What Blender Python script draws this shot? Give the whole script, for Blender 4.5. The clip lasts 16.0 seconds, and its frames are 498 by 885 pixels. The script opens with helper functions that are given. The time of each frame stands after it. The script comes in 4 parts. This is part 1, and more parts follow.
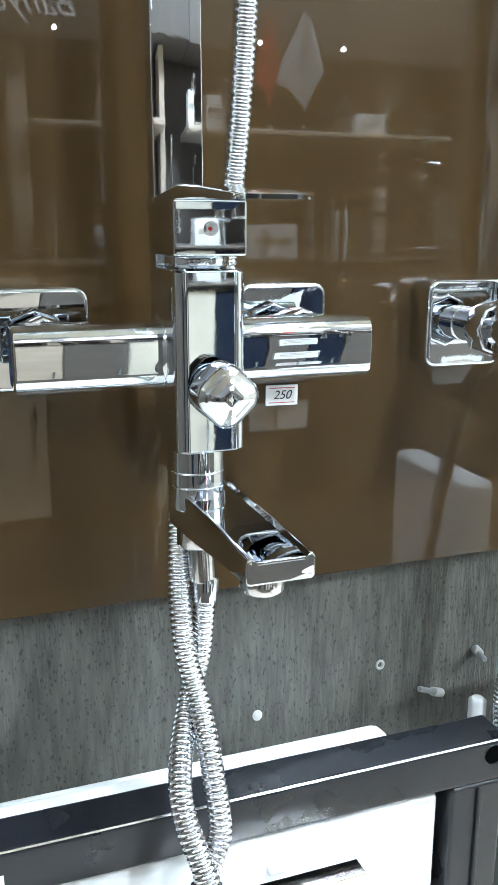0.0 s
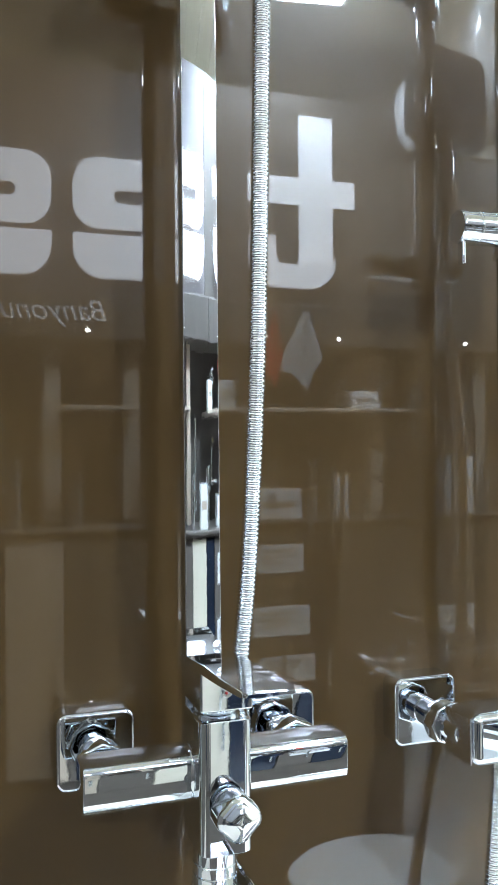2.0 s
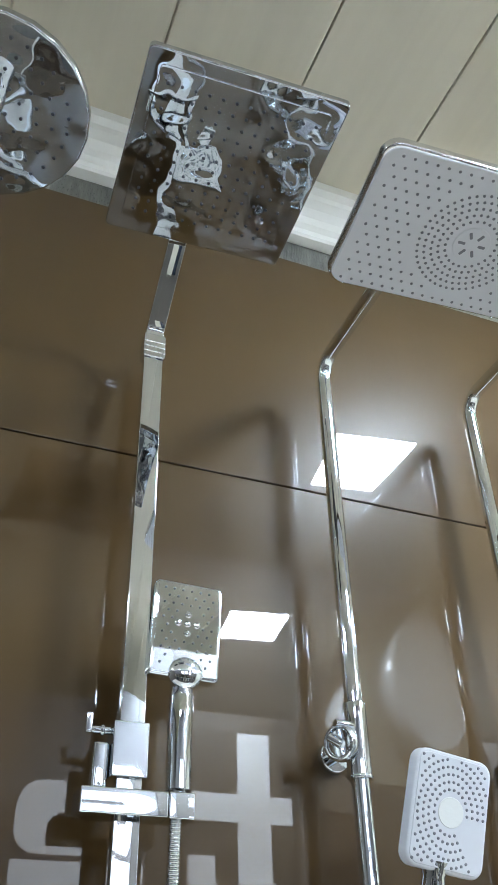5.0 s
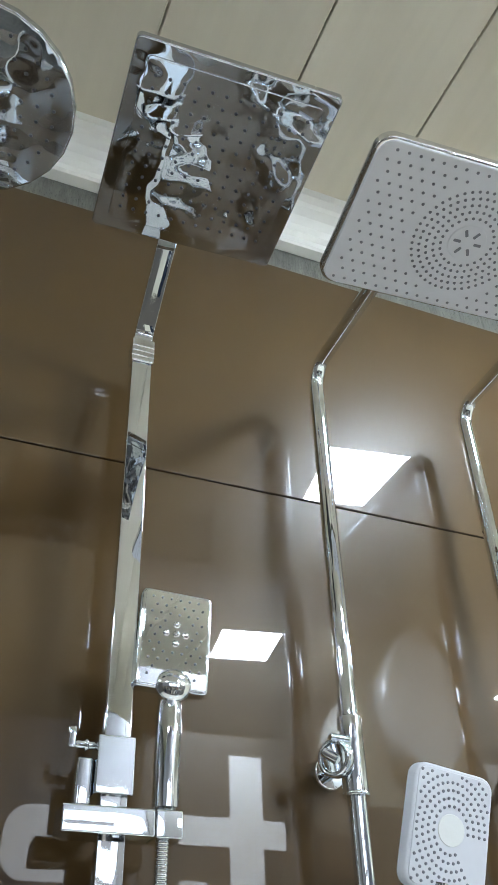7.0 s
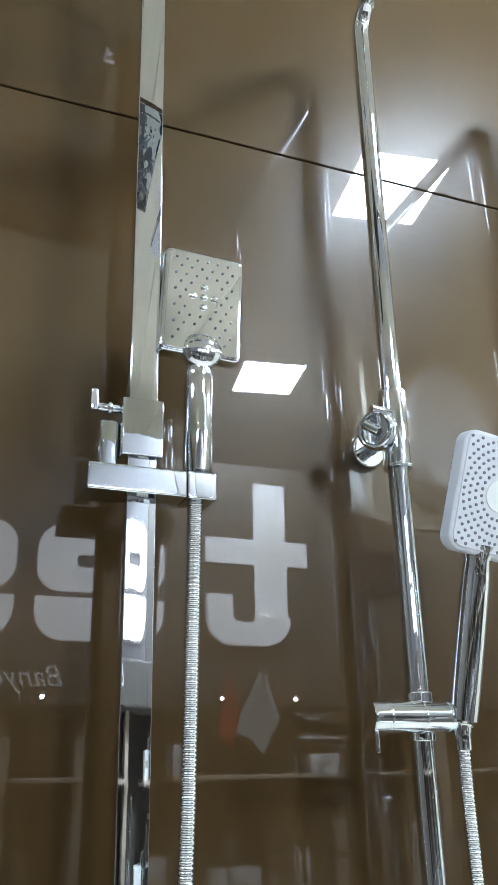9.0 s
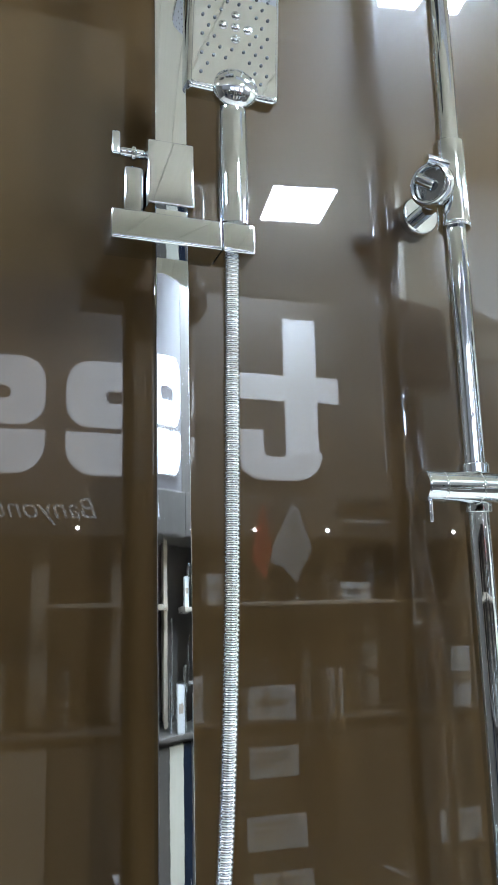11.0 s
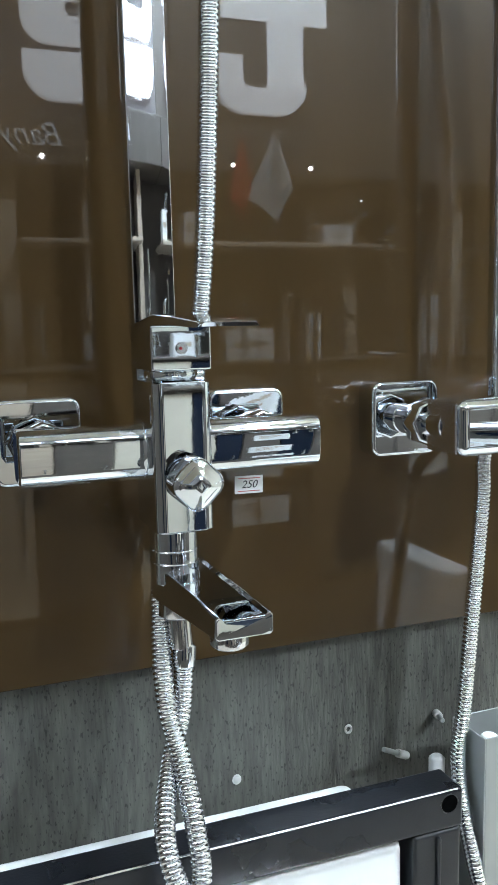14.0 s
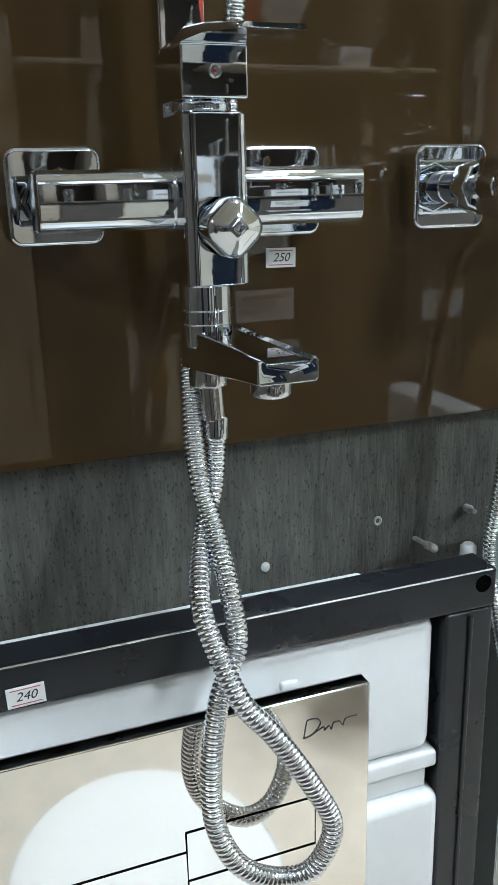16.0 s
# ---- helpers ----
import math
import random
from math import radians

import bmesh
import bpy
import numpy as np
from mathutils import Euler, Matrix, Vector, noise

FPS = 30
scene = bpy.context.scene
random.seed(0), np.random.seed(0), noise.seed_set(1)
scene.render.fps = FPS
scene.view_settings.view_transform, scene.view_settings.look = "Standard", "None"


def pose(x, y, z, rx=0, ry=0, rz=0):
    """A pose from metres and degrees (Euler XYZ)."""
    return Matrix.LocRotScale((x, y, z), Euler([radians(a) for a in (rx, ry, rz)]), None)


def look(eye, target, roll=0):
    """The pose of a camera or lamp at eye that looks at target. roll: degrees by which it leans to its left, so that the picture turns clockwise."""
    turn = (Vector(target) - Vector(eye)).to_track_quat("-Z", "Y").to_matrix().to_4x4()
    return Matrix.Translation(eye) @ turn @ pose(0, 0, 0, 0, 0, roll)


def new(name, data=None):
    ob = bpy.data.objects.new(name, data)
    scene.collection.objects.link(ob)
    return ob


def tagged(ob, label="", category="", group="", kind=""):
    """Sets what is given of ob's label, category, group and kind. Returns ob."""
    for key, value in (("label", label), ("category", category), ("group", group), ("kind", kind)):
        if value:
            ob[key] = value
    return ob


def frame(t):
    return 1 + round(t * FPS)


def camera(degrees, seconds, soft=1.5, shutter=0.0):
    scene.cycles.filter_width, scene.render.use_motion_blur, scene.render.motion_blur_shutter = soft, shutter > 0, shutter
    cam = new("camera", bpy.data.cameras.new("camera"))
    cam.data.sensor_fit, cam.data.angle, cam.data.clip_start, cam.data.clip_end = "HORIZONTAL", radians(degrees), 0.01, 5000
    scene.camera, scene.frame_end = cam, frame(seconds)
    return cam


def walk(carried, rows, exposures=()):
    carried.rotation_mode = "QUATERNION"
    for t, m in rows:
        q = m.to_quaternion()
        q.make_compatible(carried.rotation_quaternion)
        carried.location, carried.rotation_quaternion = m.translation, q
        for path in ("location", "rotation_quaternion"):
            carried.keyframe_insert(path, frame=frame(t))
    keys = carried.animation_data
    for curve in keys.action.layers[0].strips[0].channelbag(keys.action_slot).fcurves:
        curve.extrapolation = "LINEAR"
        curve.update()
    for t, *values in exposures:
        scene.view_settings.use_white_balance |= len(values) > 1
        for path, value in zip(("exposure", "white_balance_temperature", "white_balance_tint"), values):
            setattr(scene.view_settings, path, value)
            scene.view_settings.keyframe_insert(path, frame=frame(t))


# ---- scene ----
cam = camera(32.8, 16.0)
PATH = [
    (0, (-0.115, -0.509, 1.444), (0.532, 1.319, 0.954), 0.1),
    (0.5, (-0.125, -0.54, 1.471), (0.522, 1.305, 1.049), 0.0),
    (1, (-0.138, -0.579, 1.508), (0.508, 1.284, 1.174), -0.0),
    (1.5, (-0.147, -0.617, 1.566), (0.499, 1.266, 1.372), -0.2),
    (2, (-0.162, -0.654, 1.611), (0.484, 1.239, 1.612), -0.4),
    (2.5, (-0.179, -0.677, 1.655), (0.478, 1.204, 1.833), 0.0),
    (3, (-0.191, -0.718, 1.703), (0.486, 1.118, 2.115), -0.3),
    (3.5, (-0.197, -0.776, 1.734), (0.469, 1.008, 2.346), -0.3),
    (4, (-0.214, -0.85, 1.761), (0.429, 0.835, 2.627), -0.6),
    (4.5, (-0.227, -0.912, 1.772), (0.401, 0.659, 2.838), -1.0),
    (4.7, (-0.225, -0.932, 1.773), (0.402, 0.592, 2.907), -1.2),
    (6.8, (-0.209, -0.907, 1.776), (0.417, 0.537, 3.01), -1.8),
    (7, (-0.206, -0.898, 1.775), (0.426, 0.561, 2.988), -1.9),
    (7.5, (-0.205, -0.883, 1.781), (0.44, 0.621, 2.931), -1.7),
    (8, (-0.2, -0.864, 1.776), (0.452, 0.672, 2.879), -1.6),
    (8.5, (-0.184, -0.81, 1.755), (0.5, 0.841, 2.655), -1.5),
    (11, (-0.153, -0.677, 1.679), (0.499, 1.17, 2.082), -1.4),
    (11.5, (-0.152, -0.655, 1.64), (0.503, 1.216, 1.908), -1.3),
    (12, (-0.141, -0.63, 1.589), (0.508, 1.258, 1.722), -1.4),
    (12.5, (-0.139, -0.624, 1.551), (0.513, 1.267, 1.551), -1.4),
    (13, (-0.135, -0.61, 1.509), (0.541, 1.268, 1.39), -1.4),
    (13.5, (-0.134, -0.605, 1.48), (0.561, 1.26, 1.28), -1.4),
    (14, (-0.132, -0.59, 1.454), (0.563, 1.267, 1.189), -1.3),
    (14.5, (-0.131, -0.575, 1.421), (0.559, 1.26, 1.027), -1.2),
    (15, (-0.135, -0.568, 1.409), (0.547, 1.253, 0.94), -1.2),
    (15.5, (-0.139, -0.564, 1.396), (0.532, 1.243, 0.864), -1.3),
    (16, (-0.144, -0.562, 1.387), (0.511, 1.236, 0.806), -1.4),
]
EXPOSURES = [(0.0, 1.1, 6250, 10), (1.5, 1.08, 6080, 10), (3.5, 0.48, 6100, 10), (7.0, 0.3, 6380, 10), (8.5, 0.4, 6250, 10), (11.0, 0.5, 6100, 10), (12.5, 0.76, 6100, 10), (13.5, 0.68, 6200, 10), (15.0, 0.02, 6400, 10), (16.0, -0.08, 6400, 10)]
walk(cam, [(t, look(eye, target, roll)) for t, eye, target, roll in PATH], EXPOSURES)

# ---- world ----
world = bpy.data.worlds.new("world")
scene.world = world
world.use_nodes = True
world.node_tree.nodes["Background"].inputs[0].default_value = (0.5, 0.55, 0.6, 1)
world.node_tree.nodes["Background"].inputs[1].default_value = 0.05
LED_STRENGTH, SIGN_STRENGTH = 192.0, 1.3


# ---- materials ----
def mat(name, color, rough=0.5, metal=0.0, spec=0.5, ior=1.5, emit=None, strength=0.0, var=0.0, scale=30.0, stretch=(1, 1, 1),
        bump=0.0, bump_scale=200.0, rough_var=0.0, coat=0.0):
    m = bpy.data.materials.new(name)
    m.use_nodes = True
    nt = m.node_tree
    b = nt.nodes["Principled BSDF"]
    b.inputs["Base Color"].default_value = (*color, 1)
    b.inputs["Roughness"].default_value = rough
    b.inputs["Metallic"].default_value = metal
    b.inputs["Specular IOR Level"].default_value = spec
    b.inputs["IOR"].default_value = ior
    b.inputs["Coat Weight"].default_value = coat
    if emit:
        b.inputs["Emission Color"].default_value = (*emit, 1)
        b.inputs["Emission Strength"].default_value = strength
    tc = nt.nodes.new("ShaderNodeTexCoord")
    mp = nt.nodes.new("ShaderNodeMapping")
    mp.inputs["Scale"].default_value = stretch
    nt.links.new(tc.outputs["Object"], mp.inputs["Vector"])
    if var:
        n1 = nt.nodes.new("ShaderNodeTexNoise")
        n1.inputs["Scale"].default_value = scale
        n1.inputs["Detail"].default_value = 6
        n2 = nt.nodes.new("ShaderNodeTexNoise")
        n2.inputs["Scale"].default_value = scale * 0.13
        n2.inputs["Detail"].default_value = 3
        for n in (n1, n2):
            nt.links.new(mp.outputs[0], n.inputs["Vector"])
        add = nt.nodes.new("ShaderNodeMath")
        add.operation = "ADD"
        nt.links.new(n1.outputs["Fac"], add.inputs[0])
        nt.links.new(n2.outputs["Fac"], add.inputs[1])
        ramp = nt.nodes.new("ShaderNodeMapRange")
        ramp.inputs["From Min"].default_value, ramp.inputs["From Max"].default_value = 0.6, 1.4
        ramp.inputs["To Min"].default_value, ramp.inputs["To Max"].default_value = 1 - var, 1 + var
        nt.links.new(add.outputs[0], ramp.inputs["Value"])
        mul = nt.nodes.new("ShaderNodeVectorMath")
        mul.operation = "SCALE"
        mul.inputs[0].default_value = color
        nt.links.new(ramp.outputs[0], mul.inputs["Scale"])
        nt.links.new(mul.outputs[0], b.inputs["Base Color"])
    if rough_var:
        n3 = nt.nodes.new("ShaderNodeTexNoise")
        n3.inputs["Scale"].default_value = 14.0
        n3.inputs["Detail"].default_value = 5
        nt.links.new(tc.outputs["Object"], n3.inputs["Vector"])
        r3 = nt.nodes.new("ShaderNodeMapRange")
        r3.inputs["From Min"].default_value, r3.inputs["From Max"].default_value = 0.35, 0.75
        r3.inputs["To Min"].default_value, r3.inputs["To Max"].default_value = rough, rough + rough_var
        nt.links.new(n3.outputs["Fac"], r3.inputs["Value"])
        nt.links.new(r3.outputs[0], b.inputs["Roughness"])
    if bump:
        n4 = nt.nodes.new("ShaderNodeTexNoise")
        n4.inputs["Scale"].default_value = bump_scale
        n4.inputs["Detail"].default_value = 4 if bump_scale > 30 else 0.5
        nt.links.new(mp.outputs[0], n4.inputs["Vector"])
        bp = nt.nodes.new("ShaderNodeBump")
        bp.inputs["Strength"].default_value = bump
        bp.inputs["Distance"].default_value = 0.002
        nt.links.new(n4.outputs["Fac"], bp.inputs["Height"])
        nt.links.new(bp.outputs[0], b.inputs["Normal"])
    return m


CHROME = mat("chrome", (0.77, 0.82, 0.88), 0.012, 1.0, rough_var=0.03, bump=0.02, bump_scale=40)
CHROME_SHEET = mat("wavy_chrome_sheet", (0.50, 0.53, 0.57), 0.02, 1.0, bump=1.0, bump_scale=24, rough_var=0.02)
CHROME_SHEET.node_tree.nodes["Bump"].inputs["Distance"].default_value = 0.0026
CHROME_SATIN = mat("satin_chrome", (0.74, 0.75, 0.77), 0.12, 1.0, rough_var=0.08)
HOSE_STEEL = mat("hose_steel", (0.76, 0.78, 0.82), 0.11, 1.0, rough_var=0.06)
GLASS = mat("brown_glass", (0.0565, 0.0322, 0.0112), 0.010, 0.0, 0.5, 1.70, var=0.10, scale=8, rough_var=0.012, coat=0.22)
GLASS.node_tree.nodes["Principled BSDF"].inputs["Coat Roughness"].default_value = 0.32
STONE = mat("grey_stone", (0.112, 0.112, 0.098), 0.42, var=0.50, scale=300, stretch=(1.0, 1, 0.14), bump=0.6, bump_scale=420, rough_var=0.2)


def add_dashes(m, scale, stretch, dark):
    """Small dark vertical dashes over a material's colour."""
    nt = m.node_tree
    b = nt.nodes["Principled BSDF"]
    tc, mp, no = nt.nodes.new("ShaderNodeTexCoord"), nt.nodes.new("ShaderNodeMapping"), nt.nodes.new("ShaderNodeTexNoise")
    mp.inputs["Scale"].default_value = stretch
    no.inputs["Scale"].default_value, no.inputs["Detail"].default_value = scale, 1.0
    nt.links.new(tc.outputs["Object"], mp.inputs["Vector"])
    nt.links.new(mp.outputs[0], no.inputs["Vector"])
    mr = nt.nodes.new("ShaderNodeMapRange")
    mr.inputs["From Min"].default_value, mr.inputs["From Max"].default_value = 0.62, 0.70
    mr.inputs["To Min"].default_value, mr.inputs["To Max"].default_value = 1.0, dark
    nt.links.new(no.outputs["Fac"], mr.inputs["Value"])
    sc = nt.nodes.new("ShaderNodeVectorMath")
    sc.operation = "SCALE"
    src = b.inputs["Base Color"].links[0].from_socket
    nt.links.new(src, sc.inputs[0])
    nt.links.new(mr.outputs[0], sc.inputs["Scale"])
    nt.links.new(sc.outputs[0], b.inputs["Base Color"])


add_dashes(STONE, 560, (1, 1, 0.42), 0.45)
CEIL = mat("cream_panel", (0.68, 0.63, 0.50), 0.35, var=0.05, scale=30, stretch=(2, 0.15, 1), rough_var=0.1)
WHITE_PAINT = mat("white_trim", (0.82, 0.82, 0.78), 0.35, var=0.03, scale=60, rough_var=0.1)
CREAM_WALL = mat("cream_wall", (0.62, 0.57, 0.46), 0.6, var=0.08, scale=12)
DARK_WALL = mat("dark_wall", (0.10, 0.085, 0.07), 0.6, var=0.15, scale=12)
FLOOR = mat("floor_tile", (0.68, 0.61, 0.51), 0.12, var=0.12, scale=14, rough_var=0.1)
BLACK_STEEL = mat("black_steel", (0.009, 0.0105, 0.014), 0.24, 0.0, 0.5, var=0.25, scale=60, bump=0.08, bump_scale=500, rough_var=0.15)
WHITE_PLASTIC = mat("white_plastic", (0.80, 0.81, 0.80), 0.32, var=0.04, scale=40, bump=0.05, bump_scale=250, rough_var=0.15)
SHOWER_WHITE = mat("shower_white", (0.68, 0.69, 0.74), 0.35, var=0.03, scale=60)
RUBBER = mat("nozzle_rubber", (0.05, 0.055, 0.065), 0.6)
GREY_RUBBER = mat("grey_nozzle", (0.20, 0.21, 0.24), 0.6)
MIRROR_PLATE = mat("mirror_plate", (0.90, 0.86, 0.81), 0.03, 1.0, rough_var=0.03)
DARK_LINE = mat("dark_gap", (0.003, 0.003, 0.003), 0.9, spec=0.0)
INK = mat("black_ink", (0.02, 0.02, 0.025), 0.5)
PAPER = mat("paper_label", (0.78, 0.78, 0.76), 0.6, var=0.06, scale=150)
RED_LINE = mat("red_print", (0.45, 0.10, 0.10), 0.6)
GREY_STEEL = mat("zinc_steel", (0.36, 0.38, 0.37), 0.35, 0.6, var=0.1, scale=50, stretch=(1, 1, 0.1), rough_var=0.15)
PLUG = mat("plug_plastic", (0.62, 0.62, 0.60), 0.5, var=0.1, scale=200)
CERAMIC = mat("white_ceramic", (0.82, 0.82, 0.80), 0.08, rough_var=0.05)
BOARD = mat("sign_board", (0.17, 0.155, 0.15), 0.4, var=0.06, scale=10)
LETTER = mat("lit_letter", (0.8, 0.8, 0.8), 0.4, emit=(0.95, 0.97, 1.0), strength=SIGN_STRENGTH)
SCRIPT = mat("lit_script", (0.7, 0.7, 0.7), 0.4, emit=(0.95, 0.97, 1.0), strength=SIGN_STRENGTH * 0.22)
LED = mat("led_diffuser", (0.9, 0.9, 0.9), 0.4, emit=(0.86, 1.0, 1.12), strength=LED_STRENGTH)
BEIGE_WOOD = mat("beige_wood", (0.48, 0.40, 0.31), 0.4, var=0.15, scale=25, stretch=(0.15, 1, 1), rough_var=0.1)
SPOT = mat("spot_bulb", (0.9, 0.9, 0.9), 0.4, emit=(1.0, 0.97, 0.9), strength=60.0)
NAVY = mat("navy_gloss", (0.012, 0.018, 0.032), 0.12, rough_var=0.05)
SHELF = mat("shelf_board", (0.14, 0.12, 0.10), 0.4, var=0.15, scale=20, stretch=(0.2, 1, 1))
FLAG_CLOTH = mat("white_cloth", (0.36, 0.36, 0.35), 0.8, var=0.15, scale=25)
RED_CLOTH = mat("red_plastic", (0.50, 0.06, 0.03), 0.45, var=0.1, scale=50)
DOT_RED = mat("red_dot", (0.5, 0.02, 0.02), 0.4)


# ---- mesh helpers ----
def link_mesh(name, bm, material, smooth=True):
    me = bpy.data.meshes.new(name)
    bmesh.ops.recalc_face_normals(bm, faces=bm.faces[:])
    bm.to_mesh(me)
    bm.free()
    me.materials.append(material)
    if smooth:
        me.polygons.foreach_set("use_smooth", [True] * len(me.polygons))
        me.set_sharp_from_angle(angle=radians(50))
    ob = new(name, me)
    if smooth:
        flats = ob.modifiers.new("flat_faces", "WEIGHTED_NORMAL")
        flats.keep_sharp = True
    return ob


def part(name, bm, material, parent=None, label="", smooth=True):
    ob = link_mesh(name, bm, material, smooth)
    if parent is not None:
        ob.parent = parent
    if label:
        ob["label"] = label
    return ob


def thing(name, label, category, loc=(0, 0, 0), group=""):
    ob = new(name)
    ob.empty_display_size = 0.02
    ob.location = loc
    return tagged(ob, label, category, group)


def box(x0, x1, y0, y1, z0, z1, bevel=0.0, seg=2, bm=None):
    """A box, with its edges rounded."""
    b = bmesh.new()
    bmesh.ops.create_cube(b, size=1)
    for v in b.verts:
        v.co = Vector(((x0 + x1) / 2 + v.co.x * (x1 - x0), (y0 + y1) / 2 + v.co.y * (y1 - y0), (z0 + z1) / 2 + v.co.z * (z1 - z0)))
    if bevel:
        bmesh.ops.bevel(b, geom=b.edges[:], offset=bevel, segments=seg, affect="EDGES", profile=0.5)
    return join(bm, b)


def join(bm, b):
    if bm is None:
        return b
    me = bpy.data.meshes.new("tmp")
    b.to_mesh(me)
    b.free()
    bm.from_mesh(me)
    bpy.data.meshes.remove(me)
    return bm


def sweep(points, radius, n=16, bm=None, cap=True):
    """A tube along points; radius is a number or a list of one radius a point."""
    b = bmesh.new()
    pts = [Vector(p) for p in points]
    rings = []
    up = None
    for i, p in enumerate(pts):
        d = (pts[min(i + 1, len(pts) - 1)] - pts[max(i - 1, 0)]).normalized()
        if up is None:
            up = d.orthogonal().normalized()
        up = (up - d * up.dot(d)).normalized()
        side = d.cross(up)
        r = radius[i] if isinstance(radius, (list, tuple)) else radius
        rings.append([b.verts.new(p + (up * math.cos(a) + side * math.sin(a)) * r) for a in [2 * math.pi * k / n for k in range(n)]])
    for r0, r1 in zip(rings, rings[1:]):
        for k in range(n):
            b.faces.new((r0[k], r0[(k + 1) % n], r1[(k + 1) % n], r1[k]))
    if cap:
        b.faces.new(rings[0][::-1])
        b.faces.new(rings[-1])
    return join(bm, b)


def rod(p0, p1, r, n=24, edge=0.0015, bm=None):
    """A cylinder from p0 to p1 with its two rims rounded."""
    p0, p1 = Vector(p0), Vector(p1)
    d = (p1 - p0).normalized()
    e = min(edge, r * 0.5)
    return sweep([p0, p0 + d * 0.00001, p0 + d * e, p1 - d * e, p1 - d * 0.00001, p1], [r - e, r - e, r, r, r - e, r - e], n, bm)


def outline(w, h, r, seg=6):
    """Corners of a rounded rectangle about the origin."""
    pts = []
    for cx, cy, a0 in ((w / 2 - r, h / 2 - r, 0), (-w / 2 + r, h / 2 - r, 90), (-w / 2 + r, -h / 2 + r, 180), (w / 2 - r, -h / 2 + r, 270)):
        for k in range(seg + 1):
            a = radians(a0 + 90 * k / seg)
            pts.append((cx + r * math.cos(a), cy + r * math.sin(a)))
    return pts


def loft(rings, bm=None, cap=True):
    b = bmesh.new()
    vs = [[b.verts.new(p) for p in ring] for ring in rings]
    n = len(vs[0])
    for r0, r1 in zip(vs, vs[1:]):
        for k in range(n):
            b.faces.new((r0[k], r0[(k + 1) % n], r1[(k + 1) % n], r1[k]))
    if cap:
        b.faces.new(vs[0][::-1])
        b.faces.new(vs[-1])
    return join(bm, b)


def slab(m, w, h, r, t, edge, dome=0.0, bm=None):
    """A rounded plate in the pose m: its face points along local +z, t thick, with a rounded front edge."""
    rings = []
    for inset, z in ((0, 0), (0, t - edge), (edge * 0.3, t - edge * 0.3), (edge, t)):
        rings.append([m @ Vector((x, y, z)) for x, y in outline(w - 2 * inset, h - 2 * inset, max(r - inset, 0.0005))])
    if dome:
        for k in (0.9, 0.75, 0.55, 0.35, 0.15):
            z = t + dome * (1 - k * k)
            rings.append([m @ Vector((x * k, y * k, z)) for x, y in outline(w - 2 * edge, h - 2 * edge, max(r - edge, 0.0005))])
    return loft(rings, bm)


def spline(points, step):
    """Points of equal spacing along a smooth curve through the given ones."""
    p = [Vector(q) for q in points]
    p = [2 * p[0] - p[1]] + p + [2 * p[-1] - p[-2]]
    dense = []
    for a, b, c, d in zip(p, p[1:], p[2:], p[3:]):
        for k in range(40):
            t = k / 40
            dense.append(0.5 * (2 * b + (c - a) * t + (2 * a - 5 * b + 4 * c - d) * t * t + (3 * b - a - 3 * c + d) * t ** 3))
    dense.append(p[-2])
    out, acc, last = [dense[0]], 0.0, dense[0]
    for q in dense[1:]:
        while (q - last).length >= step:
            last = last + (q - last).normalized() * step
            out.append(last)
    return out


def hose_mesh(points, r=0.0068, pitch=0.0035):
    pts = spline(points, pitch / 6)
    radii = [r * (0.86, 0.95, 0.99, 1.0, 0.99, 0.95)[i % 6] for i in range(len(pts))]
    return sweep(pts, radii, 16)


FACE = Matrix(((1, 0, 0, 0), (0, 0, -1, 0), (0, 1, 0, 0), (0, 0, 0, 1)))  # local z points out of the wall towards the room


def at(x, y, z):
    return Matrix.Translation((x, y, z)) @ FACE


# ---- setting ----
X0, X1, YB, ZC = -2.6, 3.4, -3.20, 3.09


def structure(name, bm, material, label, category, smooth=False):
    return tagged(link_mesh(name, bm, material, smooth), label, category, kind="structure")


structure("floor", box(X0 - 0.1, X1 + 0.1, YB - 0.1, 0.12, -0.1, 0), FLOOR, "grey polished floor tiles of the shop", "floor")
structure("wall_north", box(X0, X1, 0.012, 0.12, 0, ZC + 0.1), STONE, "grey streaked stone-look wall tile behind the display", "wall")
structure("wall_south", box(X0, X1, YB - 0.1, YB, 0, ZC + 0.1), CREAM_WALL, "cream painted shop wall", "wall")
structure("wall_west", box(X0 - 0.1, X0, YB - 0.1, 0.12, 0, ZC + 0.1), DARK_WALL, "dark painted shop wall", "wall")
structure("wall_east", box(X1, X1 + 0.1, YB - 0.1, 0.12, 0, ZC + 0.1), CREAM_WALL, "cream painted shop wall", "wall")

# ceiling: long cream panels with recessed joints
bm = box(X0, X1, YB, 0.006, ZC + 0.012, ZC + 0.1)
k = -11
while k < 15:
    xa = -0.053 + 0.237 * k
    if xa > X0 and xa + 0.237 < X1:
        box(xa + 0.0015, xa + 0.2355, YB, 0.004, ZC, ZC + 0.0118, 0.0015, 1, bm)
    k += 1
structure("ceiling", bm, CEIL, "cream ceiling panels with dark recessed joints", "ceiling")

# cornice: a stepped white moulding between wall and ceiling
prof = [(0.0115, 2.995), (-0.010, 2.995), (-0.014, 3.000), (-0.014, 3.012), (-0.022, 3.020), (-0.026, 3.034), (-0.036, 3.048), (-0.050, 3.058), (-0.054, 3.066), (-0.066, 3.072), (-0.068, 3.0895), (0.0115, 3.0895)]
structure("trim", loft([[(x, y, z) for y, z in prof] for x in (X0, X1)]), WHITE_PAINT, "white ridged ceiling cornice", "cornice", False)

